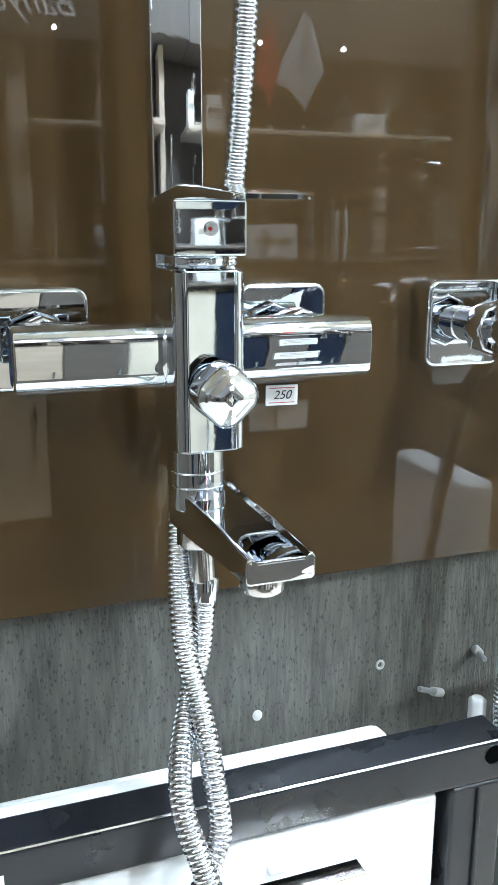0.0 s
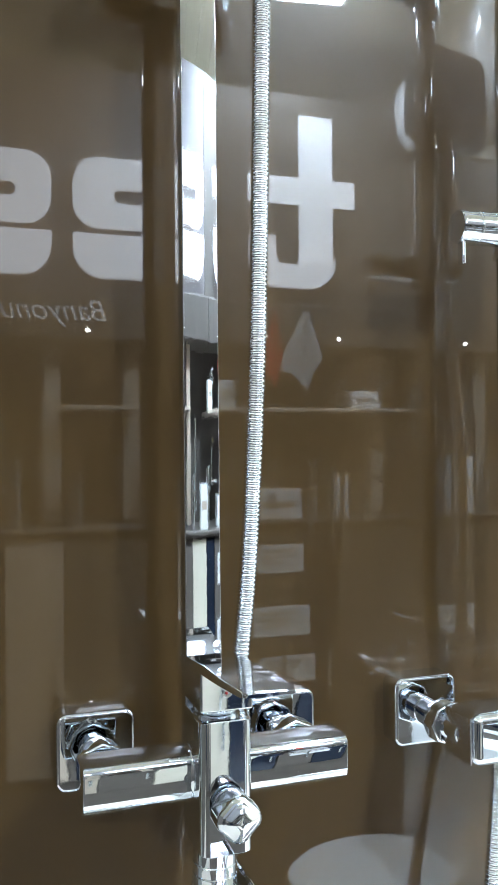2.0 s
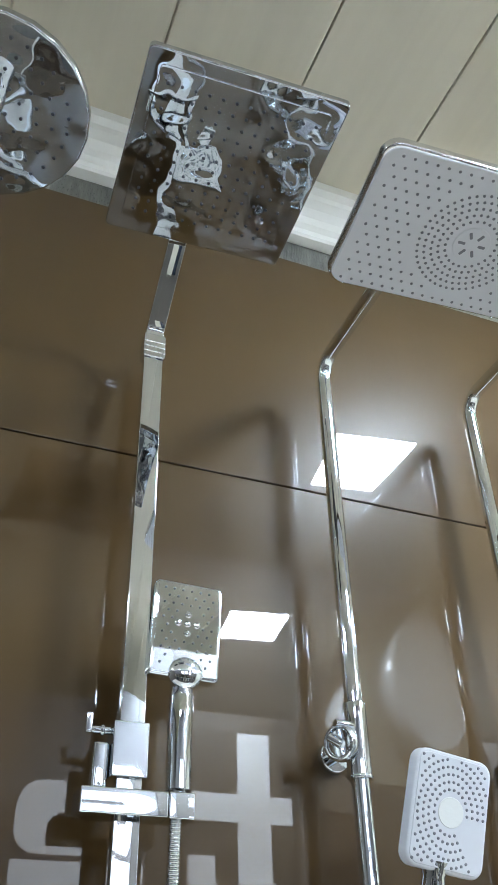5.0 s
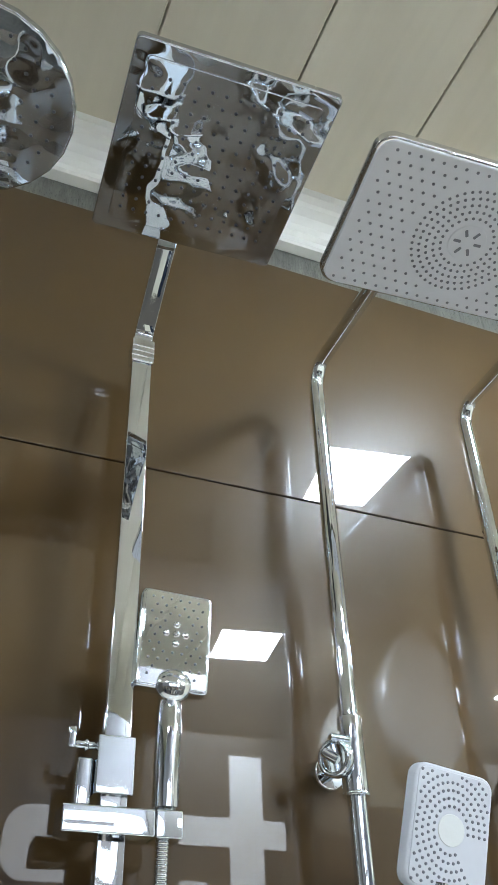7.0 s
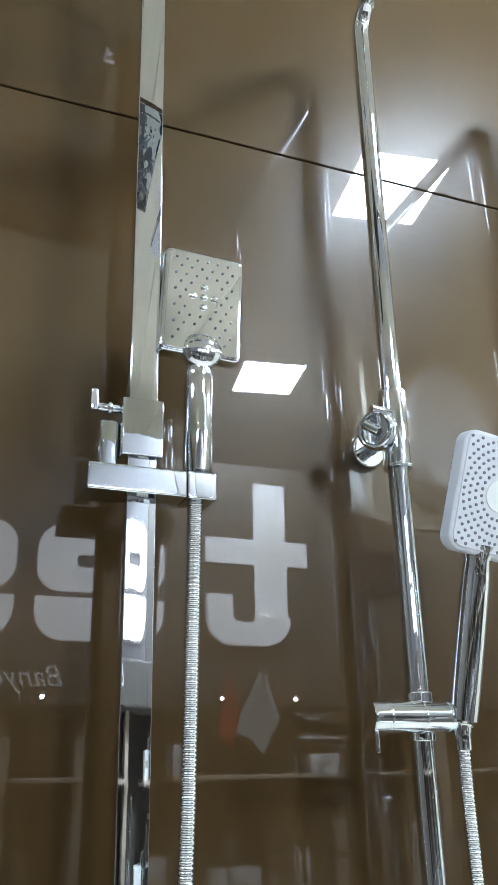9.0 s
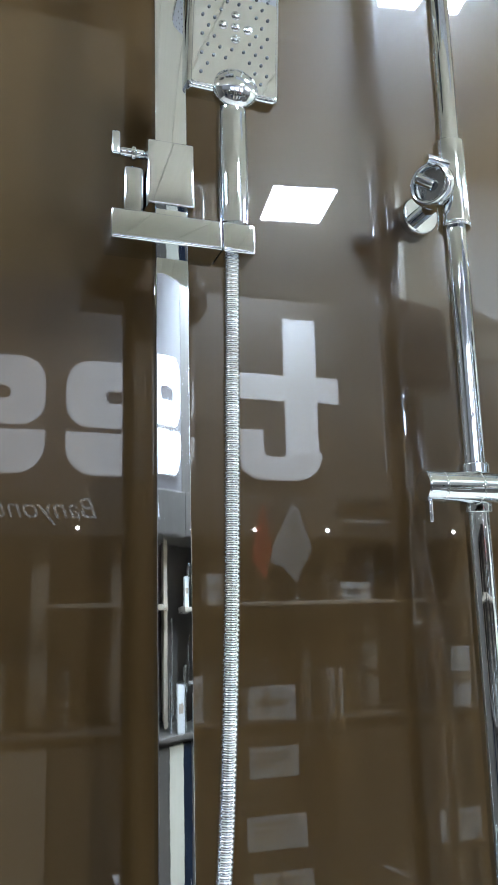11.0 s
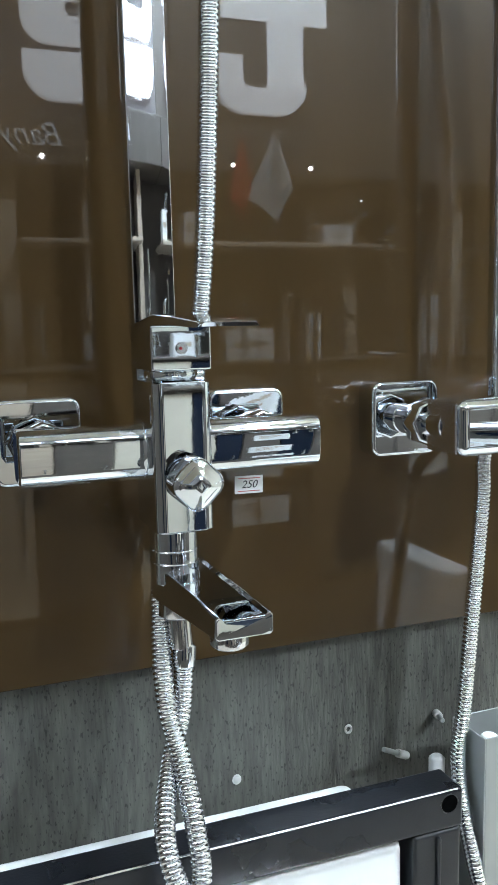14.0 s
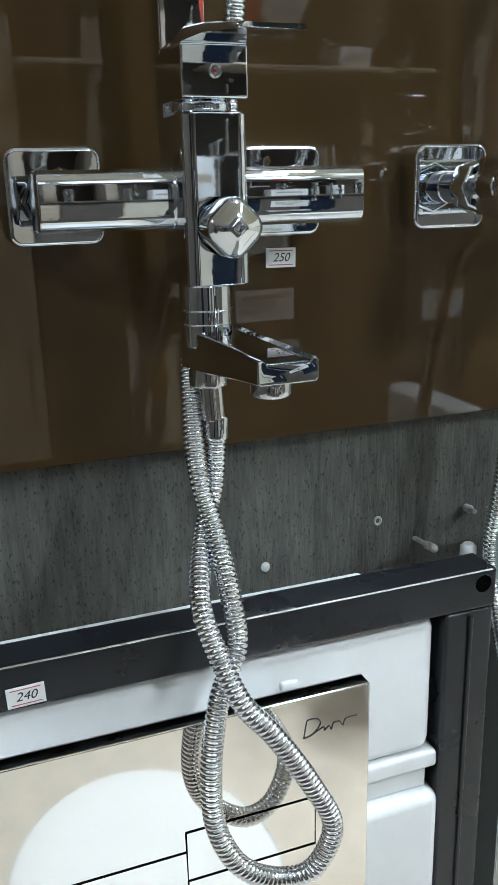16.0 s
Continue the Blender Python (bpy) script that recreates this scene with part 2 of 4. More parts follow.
# brown lacquered glass sheets
for name, za, zb in (("wall_panel_lower", 1.206, 2.4385), ("wall_panel_upper", 2.441, 2.931)):
    structure(name, box(-1.6, 1.9, 0.0, 0.0115, za, zb, 0.0008, 1), GLASS, "glossy dark brown lacquered glass wall panel", "wall panel")


# ---- shop lights ----
def led_panel(x, y):
    t = thing("ceiling_light", "square white recessed LED ceiling panel, lit", "ceiling light", (x, y, ZC), "LED ceiling panels")
    t.rotation_euler = (0, 0, radians(9))
    fr = bmesh.new()
    for a in ((-0.125, 0.125, -0.14, -0.125), (-0.125, 0.125, 0.125, 0.14), (-0.125, -0.11, -0.125, 0.125), (0.11, 0.125, -0.125, 0.125)):
        box(a[0], a[1], a[2], a[3], -0.008, -0.0005, 0.001, 1, fr)
    part("frame", fr, WHITE_PAINT, t)
    part("diffuser", box(-0.11, 0.11, -0.125, 0.125, -0.005, -0.001), LED, t, "glowing white diffuser", False)
    return t


# only the first two panels show mirrored; the other five are added fill light
for lx, ly in ((0.935, -1.835), (0.808, -0.727), (2.25, -0.75), (2.25, -1.86), (-1.75, -0.95), (-0.9, -2.75), (2.25, -2.75)):
    led_panel(lx, ly)


# ---- mixer taps and rosettes ----
def rosette(x, z, loc_parent, w=0.0585, h=0.058):
    r = part("rosette", slab(at(x, -0.0002, z), w, h, 0.008, 0.022, 0.003), CHROME, loc_parent, "square chrome wall rosette")
    return r


def union(x, z, parent, y1):
    """Stub pipe with a faceted nut between rosette and tap body."""
    part("union_pipe", rod((x, -0.022, z), (x, y1, z), 0.0115, 24), CHROME, parent)
    nut = sweep([(x, y1 + 0.030, z), (x, y1 + 0.0285, z), (x, y1 + 0.014, z), (x, y1 + 0.012, z)], [0.016, 0.0185, 0.0185, 0.016], 8)
    part("nut", nut, CHROME, parent)


def square_mixer():
    t = thing("bath_mixer", "chrome square-bodied bath and shower mixer on the brown glass wall", "mixer tap", (0.0, 0.0, 0.0))
    zc, c = 1.381, 0.0062
    for x in (-0.068, 0.0795):
        rosette(x, 1.383, t)
        union(x, zc, t, -0.066)
    # cross bar: soft octagon section, two halves either side of the body
    sec = [(-0.012, -0.0165), (0.012, -0.0165), (0.0155, -0.013), (0.0165, -0.008), (0.0165, 0.008), (0.0155, 0.013), (0.012, 0.0165), (-0.012, 0.0165), (-0.0155, 0.012), (-0.0155, -0.012)]
    for xa, xb, nm in ((-0.0875, -0.012, "side_arm"), (0.022, 0.1055, "side_arm")):
        rings = []
        for x, s in ((xa, 0.90), (xa + 0.0015, 1), (xb - 0.0015, 1), (xb, 0.90)):
            rings.append([(x, -0.0755 - py * s * 1.0, zc + pz * s * 0.98) for py, pz in sec])
        part(nm, loft(rings), CHROME, t)
    for x in (-0.012, 0.022):
        part("collar", rod((x - 0.002, -0.0755, zc), (x + 0.002, -0.0755, zc), 0.0195, 32), CHROME, t)
    # body: tall rounded block
    body = loft([[(c + x, -0.086 + y, z) for x, y in outline(0.037 - 2 * i, 0.052 - 2 * i, 0.007)] for i, z in
                 ((0.0015, 1.3335), (0.0, 1.335), (0.0, 1.4235), (0.0015, 1.425))])
    part("body", body, CHROME, t)
    part("collar", rod((c, -0.086, 1.425), (c, -0.086, 1.4315), 0.0165, 32), CHROME, t, "dark chrome collar under the lever")
    lev = bmesh.new()
    box(c - 0.0185, c + 0.0185, -0.112, -0.060, 1.431, 1.4575, 0.0015, 2, lev)
    # lever blade, sloping forwards from the block's top
    ring = []
    for y, z, th, w0, w1 in ((-0.058, 1.4590, 0.006, -0.0185, 0.0185), (-0.085, 1.4610, 0.0075, -0.0185, 0.0185), (-0.114, 1.4640, 0.0065, -0.0180, 0.0185), (-0.140, 1.4620, 0.0045, -0.015, 0.025), (-0.163, 1.4590, 0.0035, -0.008, 0.029), (-0.168, 1.4580, 0.0020, -0.005, 0.027)):
        ring.append([(c + w0, y, z - th), (c + w1, y, z - th), (c + w1 - 0.0004, y, z - 0.001), (c + w1 - 0.0016, y, z), (c + w0 + 0.0016, y, z), (c + w0 + 0.0004, y, z - 0.001)])
    loft(ring, lev)
    lever = part("lever", lev, CHROME, t, "flat chrome lever handle")
    part("temperature_dot", rod((c, -0.1115, 1.444), (c, -0.1135, 1.444), 0.0035, 16, 0.0006), CHROME_SATIN, lever)
    part("temperature_dot", rod((c - 0.0009, -0.1132, 1.444), (c - 0.0009, -0.1142, 1.444), 0.0010, 12, 0.0003), DOT_RED, lever, "small red dot")
    # diverter knob, a rounded diamond
    m = at(c + 0.002, -0.1115, 1.366) @ Matrix.Rotation(radians(45), 4, "Z")
    kb = rod((c + 0.002, -0.110, 1.366), (c + 0.002, -0.119, 1.366), 0.0125, 32)
    slab(m @ Matrix.Translation((0, 0, 0.006)), 0.0275, 0.0275, 0.0085, 0.0165, 0.004, 0.0045, kb)
    part("diverter_knob", kb, CHROME, t, "rounded diamond-shaped chrome diverter knob")
    # swivel stem and spout
    st = rod((c, -0.081, 1.3345), (c, -0.081, 1.296), 0.0155, 36)
    for z in (1.3185, 1.3105):
        rod((c, -0.081, z), (c, -0.081, z - 0.0012), 0.0162, 36, 0.0004, st)
    part("stem", st, CHROME, t)
    sp = bmesh.new()
    rings = []
    for y, zb, zt, w in ((-0.058, 1.281, 1.3035, 0.0165), (-0.060, 1.279, 1.3055, 0.0175), (-0.100, 1.283, 1.3055, 0.0172), (-0.150, 1.2895, 1.3065, 0.0168), (-0.1885, 1.2935, 1.3065, 0.0165), (-0.190, 1.2945, 1.3055, 0.0155)):
        e = 0.0015
        rings.append([(c + 0.007 + x, y, z) for x, z in ((-w + e, zb), (w - e, zb), (w, zb + e), (w, zt - e), (w - e, zt), (w - 0.003, zt), (w - 0.0045, zt - 0.002), (-w + 0.0045, zt - 0.002), (-w + 0.003, zt), (-w + e, zt), (-w, zt - e), (-w, zb + e))])
    loft(rings, sp)
    spout = part("spout", sp, CHROME, t, "flat chrome bath spout")
    part("aerator", rod((c + 0.003, -0.176, 1.294), (c + 0.003, -0.176, 1.2855), 0.0105, 28), CHROME_SATIN, spout)
    # hose outlet
    o = rod((c + 0.004, -0.068, 1.2815), (c + 0.004, -0.068, 1.268), 0.0125, 8)
    rod((c + 0.005, -0.068, 1.269), (c + 0.006, -0.069, 1.246), 0.0078, 24, 0.001, o)
    part("hose_outlet", o, CHROME_SATIN, t)
    return t


square_mixer()


# ---- square shower set ----
def nozzles(points, m, r, h, material, parent, label):
    b = bmesh.new()
    for x, y in points:
        ring0 = [m @ Vector((x + r * math.cos(a), y + r * math.sin(a), -0.0002)) for a in [k * math.pi / 4 for k in range(8)]]
        ring1 = [m @ Vector((x + 0.75 * r * math.cos(a), y + 0.75 * r * math.sin(a), h)) for a in [k * math.pi / 4 for k in range(8)]]
        loft([ring0, ring1], b)
    ob = part("nozzle", b, material, parent, label)
    ob["kind"] = "stuff"
    return ob


def flat_bar(points, w, d, bm=None):
    """A flat bar in the plane of constant x: w wide along x, d thick."""
    rings = []
    pts = [Vector(p) for p in points]
    for i, p in enumerate(pts):
        dr = (pts[min(i + 1, len(pts) - 1)] - pts[max(i - 1, 0)]).normalized()
        nrm = Vector((0, dr.z, -dr.y))
        e = 0.0012
        rings.append([p + Vector((a, 0, 0)) + nrm * q for a, q in ((-w / 2 + e, -d / 2), (w / 2 - e, -d / 2), (w / 2, -d / 2 + e), (w / 2, d / 2 - e), (w / 2 - e, d / 2), (-w / 2 + e, d / 2), (-w / 2, d / 2 - e), (-w / 2, -d / 2 + e))])
    return loft(rings, bm)


def square_shower():
    t = thing("shower_column", "chrome flat-bar shower column with square rain head", "shower column", (0, 0, 0))
    part("riser", flat_bar([(0.002, -0.064, 1.392), (0.002, -0.064, 1.46), (0.001, -0.063, 2.0), (0.0, -0.060, 2.566)], 0.027, 0.013), CHROME, t)
    el = box(-0.0155, 0.0155, -0.070, -0.050, 2.562, 2.604, 0.002, 2)
    for z in (2.570, 2.579, 2.588):
        box(-0.0162, 0.0162, -0.0707, -0.0493, z, z + 0.0035, 0.001, 1, el)
    part("elbow_collar", el, CHROME, t)
    part("riser_collar", box(-0.0122, 0.0162, -0.0712, -0.0565, 1.4565, 1.459, 0.0004, 1), CHROME_SATIN, t)
    arm = [(0, -0.060, 2.600), (0, -0.061, 2.612), (0, -0.066, 2.620), (0, -0.074, 2.629), (0, -0.170, 2.716), (0, -0.200, 2.738), (0, -0.240, 2.752), (0, -0.300, 2.750), (0, -0.372, 2.738)]
    part("arm", flat_bar(arm, 0.026, 0.013), CHROME, t)
    m = Matrix.Translation((-0.015, -0.375, 2.590)) @ Matrix.Rotation(radians(-3), 4, "Z") @ Matrix.Rotation(radians(180 - 0.5), 4, "X")
    j = rod((-0.004, -0.362, 2.742), (-0.004, -0.368, 2.640), 0.010, 24)
    rod((-0.004, -0.368, 2.645), (-0.004, -0.372, 2.600), 0.016, 24, 0.003, j)
    part("swivel_joint", j, CHROME, t)
    hb = slab(m @ Matrix.Translation((0, 0, -0.004)), 0.219, 0.235, 0.006, 0.008, 0.002)
    slab(m @ Matrix.Translation((0, 0, 0.0038)), 0.188, 0.202, 0.004, 0.0016, 0.0008, 0.0, hb)
    headp = part("rain_head", hb, CHROME_SHEET, t, "thin square mirror-chrome rain head")
    pts = [(-0.0825 + 0.015 * i, -0.0825 + 0.015 * k) for i in range(12) for k in range(12)]
    nozzles(pts, m @ Matrix.Translation((0, 0, 0.0054)), 0.0021, 0.0012, RUBBER, headp, "rows of small dark rubber nozzles")
    # slider block with its clamp and the arm that carries the hand shower
    sl = box(-0.0195, 0.0185, -0.0745, -0.046, 2.000, 2.0555, 0.0015, 2)
    slider = part("slider_block", sl, CHROME, t)
    kn = rod((-0.0195, -0.062, 2.047), (-0.040, -0.062, 2.047), 0.0042, 16)
    rod((-0.027, -0.062, 2.047), (-0.031, -0.062, 2.047), 0.0062, 16, 0.001, kn)
    box(-0.047, -0.0395, -0.066, -0.058, 2.043, 2.064, 0.002, 2, kn)
    part("clamp_screw", kn, CHROME, slider)
    part("clamp_lever", box(-0.0365, -0.0200, -0.064, -0.052, 1.990, 2.036, 0.003, 2), CHROME, slider)
    ar = box(-0.0500, 0.0385, -0.0845, -0.048, 1.9625, 1.9870, 0.0018, 2)
    bracket = part("bracket_arm", ar, CHROME, t, "flat chrome bracket arm")
    part("holder_socket", box(0.0390, 0.0660, -0.0845, -0.050, 1.9620, 1.9875, 0.0018, 2), CHROME, bracket)
    return t


square_shower()


def hand_shower(base, top, face_c, w, h, r, tilt, lean, material, nozzle_points, nozzle_mat, label, edge_mat=None, nr=0.0016, name="hand_shower"):
    """Handle from base to top, and a rounded plate as spray head, its face turned to the room."""
    t = thing(name, label, "hand shower", (0, 0, 0), "hand showers")
    base, top = Vector(base), Vector(top)
    d = (top - base).normalized()
    hd = sweep([base - d * 0.012, base - d * 0.0119, base - d * 0.002, base, base + d * 0.002, base + d * 0.03, base + d * 0.07, top - d * 0.022, top - d * 0.008, top + d * 0.006],
               [0.006, 0.0078, 0.0085, 0.0105, 0.0132, 0.0136, 0.0138, 0.0134, 0.0122, 0.0165], 28)
    part("handle", hd, CHROME, t)
    m = Matrix.Translation(face_c) @ Matrix.Rotation(radians(lean), 4, "Y") @ FACE @ Matrix.Rotation(radians(tilt), 4, "X")
    hb = slab(m @ Matrix.Translation((0, 0, -0.016)), w, h, r, 0.016, 0.003)
    headp = part("spray_head", hb, edge_mat or CHROME, t)
    part("spray_face", slab(m @ Matrix.Translation((0, 0, -0.001)), w - 0.007, h - 0.007, max(r - 0.003, 0.002), 0.0022, 0.0008), material, headp)
    nozzles(nozzle_points, m @ Matrix.Translation((0, 0, 0.0013)), nr, 0.0010, nozzle_mat, headp, "small rubber nozzles")
    return t, headp, m


pts = [(-0.029 + 0.0105 * (i + 0.5 * (k % 2)), -0.042 + 0.0088 * k) for i in range(6) for k in range(11)]
pts = [p for p in pts if abs(p[0]) < 0.031 and (p[0] ** 2 + (p[1] + 0.044) ** 2) > 0.020 ** 2 and (p[0] ** 2 + (p[1] - 0.006) ** 2) > 0.016 ** 2]
hs, hs_head, hm = hand_shower((0.053, -0.067, 1.990), (0.054, -0.067, 2.108), (0.0545, -0.079, 2.1625), 0.081, 0.112, 0.006, 2, 2, CHROME, pts, RUBBER,
                              "square chrome hand shower held upright in the bracket")
neck = bmesh.new()
bmesh.ops.create_uvsphere(neck, u_segments=28, v_segments=16, radius=1.0)
bmesh.ops.transform(neck, matrix=Matrix.Translation((0.0545, -0.0745, 2.1125)) @ Matrix.Diagonal((0.0205, 0.0125, 0.0185, 1)), verts=neck.verts[:])
part("neck", neck, CHROME, hs, "rounded chrome neck below the spray face")
for x, y in ((0, 0.006), (0.011, 0.006), (-0.011, 0.006), (0, 0.017), (0, -0.005)):
    b = bmesh.new()
    bmesh.ops.create_uvsphere(b, u_segments=14, v_segments=8, radius=0.0042)
    bmesh.ops.transform(b, matrix=hm @ Matrix.Translation((x, y, 0.001)) @ Matrix.Diagonal((1, 1, 0.55, 1)), verts=b.verts[:])
    part("jet_bead", b, CHROME, hs_head)

# hose: from the hand shower down behind the mixer, in a twisted loop and back up to the outlet
HOSE = [(0.052, -0.067, 1.978), (0.050, -0.070, 1.953), (0.045, -0.074, 1.759), (0.042, -0.074, 1.655), (0.040, -0.060, 1.525), (0.035, -0.050, 1.441), (0.030, -0.040, 1.380),
        (0.008, -0.044, 1.300), (0.001, -0.058, 1.265), (-0.003, -0.080, 1.215), (0.003, -0.092, 1.180), (0.004, -0.118, 1.143), (0.003, -0.128, 1.119), (-0.014, -0.141, 1.091),
        (-0.023, -0.150, 1.052), (-0.023, -0.155, 1.015), (-0.010, -0.160, 0.986), (0.014, -0.160, 0.968), (0.037, -0.165, 0.972), (0.049, -0.168, 1.003), (0.034, -0.168, 1.039),
        (0.013, -0.164, 1.075), (-0.004, -0.158, 1.097), (-0.012, -0.144, 1.119), (-0.017, -0.122, 1.148), (-0.001, -0.080, 1.176), (0.010, -0.071, 1.203), (0.014, -0.069, 1.246)]


def shower_hose(points, label, r=0.0068):
    t = thing("shower_hose", label, "shower hose", (0, 0, 0), "shower hoses")
    part("corrugated_tube", hose_mesh(points, r), HOSE_STEEL, t)
    for p, q in ((points[0], points[1]), (points[-1], points[-2])):
        p, d = Vector(p), (Vector(q) - Vector(p)).normalized()
        part("end_nut", rod(p - d * 0.003, p + d * 0.013, r * 1.18, 20), CHROME, t)
    return t


shower_hose(HOSE, "ribbed stainless steel shower hose hanging in a twisted loop")


# ---- round shower sets beside it ----
def round_shower(x, head_kind):
    t = thing("shower_column", "round-tube chrome shower column on the brown glass wall", "shower column", (x, 0, 0), "round shower columns")
    y, r = -0.066, 0.0105
    pts = [(0, y, 1.39), (0, y, 1.9), (0, y, 2.30)] + [(0, y - 0.035 * (1 - math.cos(radians(a))), 2.597 + 0.035 * math.sin(radians(a))) for a in range(0, 91, 10)]
    pts += [(0, -0.25, 2.633), (0, -0.375, 2.634)] + [(0, -0.375 - 0.03 * math.sin(radians(a)), 2.604 + 0.03 * math.cos(radians(a))) for a in range(15, 91, 15)] + [(0, -0.405, 2.56)]
    part("riser", sweep(pts, r, 24), CHROME, t)
    cl = rod((0, y, 2.022), (0, y, 2.105), 0.0142, 28)
    rod((0, y, 2.019), (0, y, 2.023), 0.0150, 28, 0.0008, cl)
    collar = part("collar", cl, CHROME, t)
    # wall bracket: stay, disc and a small lever
    br = rod((0, y + 0.004, 2.06), (0, -0.001, 2.06), 0.0075, 20)
    rod((0, -0.012, 2.06), (0, -0.0005, 2.06), 0.020, 28, 0.002, br)
    part("wall_bracket", br, CHROME, t)
    c0, ax = Vector((-0.024, y - 0.006, 2.056)), Vector((-0.86, -0.50, -0.1)).normalized()
    kb = rod(c0 - ax * 0.006, c0 + ax * 0.004, 0.0205, 32, 0.002)
    side = ax.orthogonal().normalized()
    oth = ax.cross(side)
    sweep([c0 + ax * 0.005 + (side * math.cos(q) + oth * math.sin(q)) * 0.0175 for q in [k * math.pi / 14 for k in range(29)]], 0.0028, 8, kb)
    rod(c0 + ax * 0.004 + side * 0.004, c0 + ax * 0.010 - side * 0.012, 0.0055, 12, 0.001, kb)
    rod((-0.012, y - 0.014, 2.074), (-0.036, y - 0.018, 2.074), 0.0045, 14, 0.001, kb)
    rod((-0.010, y - 0.004, 2.056), (-0.024, y - 0.006, 2.056), 0.009, 16, 0.001, kb)
    part("lever_knob", kb, CHROME, collar, "faceted chrome clamp knob")
    # slider: horizontal tube that carries the hand shower
    hb = rod((-0.058, -0.078, 1.780), (0.042, -0.078, 1.780), 0.0135, 28)
    for a in (-0.043, -0.008, 0.018):
        rod((a, -0.078, 1.780), (a + 0.0025, -0.078, 1.780), 0.0142, 28, 0.0006, hb)
    rod((0, y, 1.760), (0, y, 1.802), 0.0135, 24, 0.001, hb)
    box(-0.056, -0.052, -0.083, -0.076, 1.750, 1.768, 0.001, 1, hb)
    part("slider", hb, CHROME, t)
    m = Matrix.Translation((0.002, -0.430, 2.520)) @ Matrix.Rotation(radians(-4), 4, "Z") @ Matrix.Rotation(radians(180 - 7), 4, "X")
    j = rod((0, -0.405, 2.57), (0, -0.406, 2.525), 0.015, 24, 0.003)
    part("swivel_joint", j, CHROME, t)
    if head_kind == "white":
        hd = part("rain_head", slab(m @ Matrix.Translation((0, 0, -0.008)), 0.290, 0.182, 0.020, 0.012, 0.004), CHROME_SATIN, t, "rectangular rain head with white face")
        part("face_plate", slab(m @ Matrix.Translation((0, 0, 0.0025)), 0.284, 0.176, 0.018, 0.0030, 0.002), SHOWER_WHITE, hd, "white plastic spray face")
        pts = []
        for q in range(5):
            n = 24 + 6 * q
            pts += [((0.030 + 0.008 * q) * math.cos(2 * math.pi * i / n + q * 0.1), (0.030 + 0.008 * q) * math.sin(2 * math.pi * i / n + q * 0.1)) for i in range(n)]
        pts += [(-0.128 + 0.0132 * i + 0.006 * (k % 2), -0.080 + 0.0122 * k) for i in range(20) for k in range(14)]
        pts = [p for i, p in enumerate(pts) if i < 180 or math.hypot(*p) > 0.072]
        pts = [p for p in pts if abs(p[0]) < 0.133 and abs(p[1]) < 0.081]
        nozzles(pts, m @ Matrix.Translation((0, 0, 0.0056)), 0.0019, 0.0009, GREY_RUBBER, hd, "small grey nozzles in rings and rows")
        c = slab(m @ Matrix.Translation((0, 0, 0.0052)), 0.044, 0.044, 0.0219, 0.0012, 0.0006)
        centre = part("centre_disc", c, SHOWER_WHITE, hd)
        for i in range(6):
            mm = m @ Matrix.Rotation(radians(60 * i), 4, "Z") @ Matrix.Translation((0.0125, 0, 0.0062))
            part("slot", slab(mm, 0.009, 0.0035, 0.0012, 0.0006, 0.0002), GREY_RUBBER, centre)
    else:
        m = Matrix.Translation((0.0, -0.375, 2.562)) @ Matrix.Rotation(radians(180 - 5), 4, "X")
        hd = part("rain_head", slab(m @ Matrix.Translation((0, 0, -0.008)), 0.204, 0.204, 0.1015, 0.010, 0.003), CHROME_SHEET, t, "round mirror-chrome rain head")
        pts = [((0.016 * q) * math.cos(2 * math.pi * i / (6 * q)), (0.016 * q) * math.sin(2 * math.pi * i / (6 * q))) for q in range(1, 6) for i in range(6 * q)]
        nozzles(pts, m @ Matrix.Translation((0, 0, 0.002)), 0.0022, 0.0012, RUBBER, hd, "rings of small dark rubber nozzles")
    return t


round_shower(0.266, "white")
round_shower(0.528, "white")
round_shower(-0.267, "round")


def round_mixer(x):
    t = thing("bath_mixer", "chrome tubular bath and shower mixer on the brown glass wall", "mixer tap", (x, 0, 0), "tubular mixers")
    z = 1.383
    for a in (-0.055, 0.095):
        rosette(a, z, t)
        part("union_pipe", rod((a, -0.022, z), (a, -0.084, z), 0.0115, 24), CHROME, t)
        part("nut", sweep([(a, -0.044, z), (a, -0.046, z), (a, -0.060, z), (a, -0.062, z)], [0.0155, 0.0180, 0.0180, 0.0155], 8), CHROME, t)
    part("body", box(-0.062, 0.112, -0.104, -0.063, z - 0.0205, z + 0.0205, 0.008, 4), CHROME, t)
    part("end_ring", box(-0.0640, -0.0622, -0.1015, -0.0655, z - 0.018, z + 0.018, 0.0008, 1), CHROME_SATIN, t)
    part("spout", rod((0.015, -0.10, z - 0.008), (0.015, -0.20, z - 0.018), 0.011, 24), CHROME, t)
    lv = rod((0.015, -0.086, z + 0.018), (0.015, -0.086, z + 0.040), 0.0165, 28)
    box(0.007, 0.023, -0.155, -0.086, z + 0.040, z + 0.047, 0.003, 2, lv)
    part("lever", lv, CHROME, t)
    return t


round_mixer(0.266)
round_mixer(0.528)

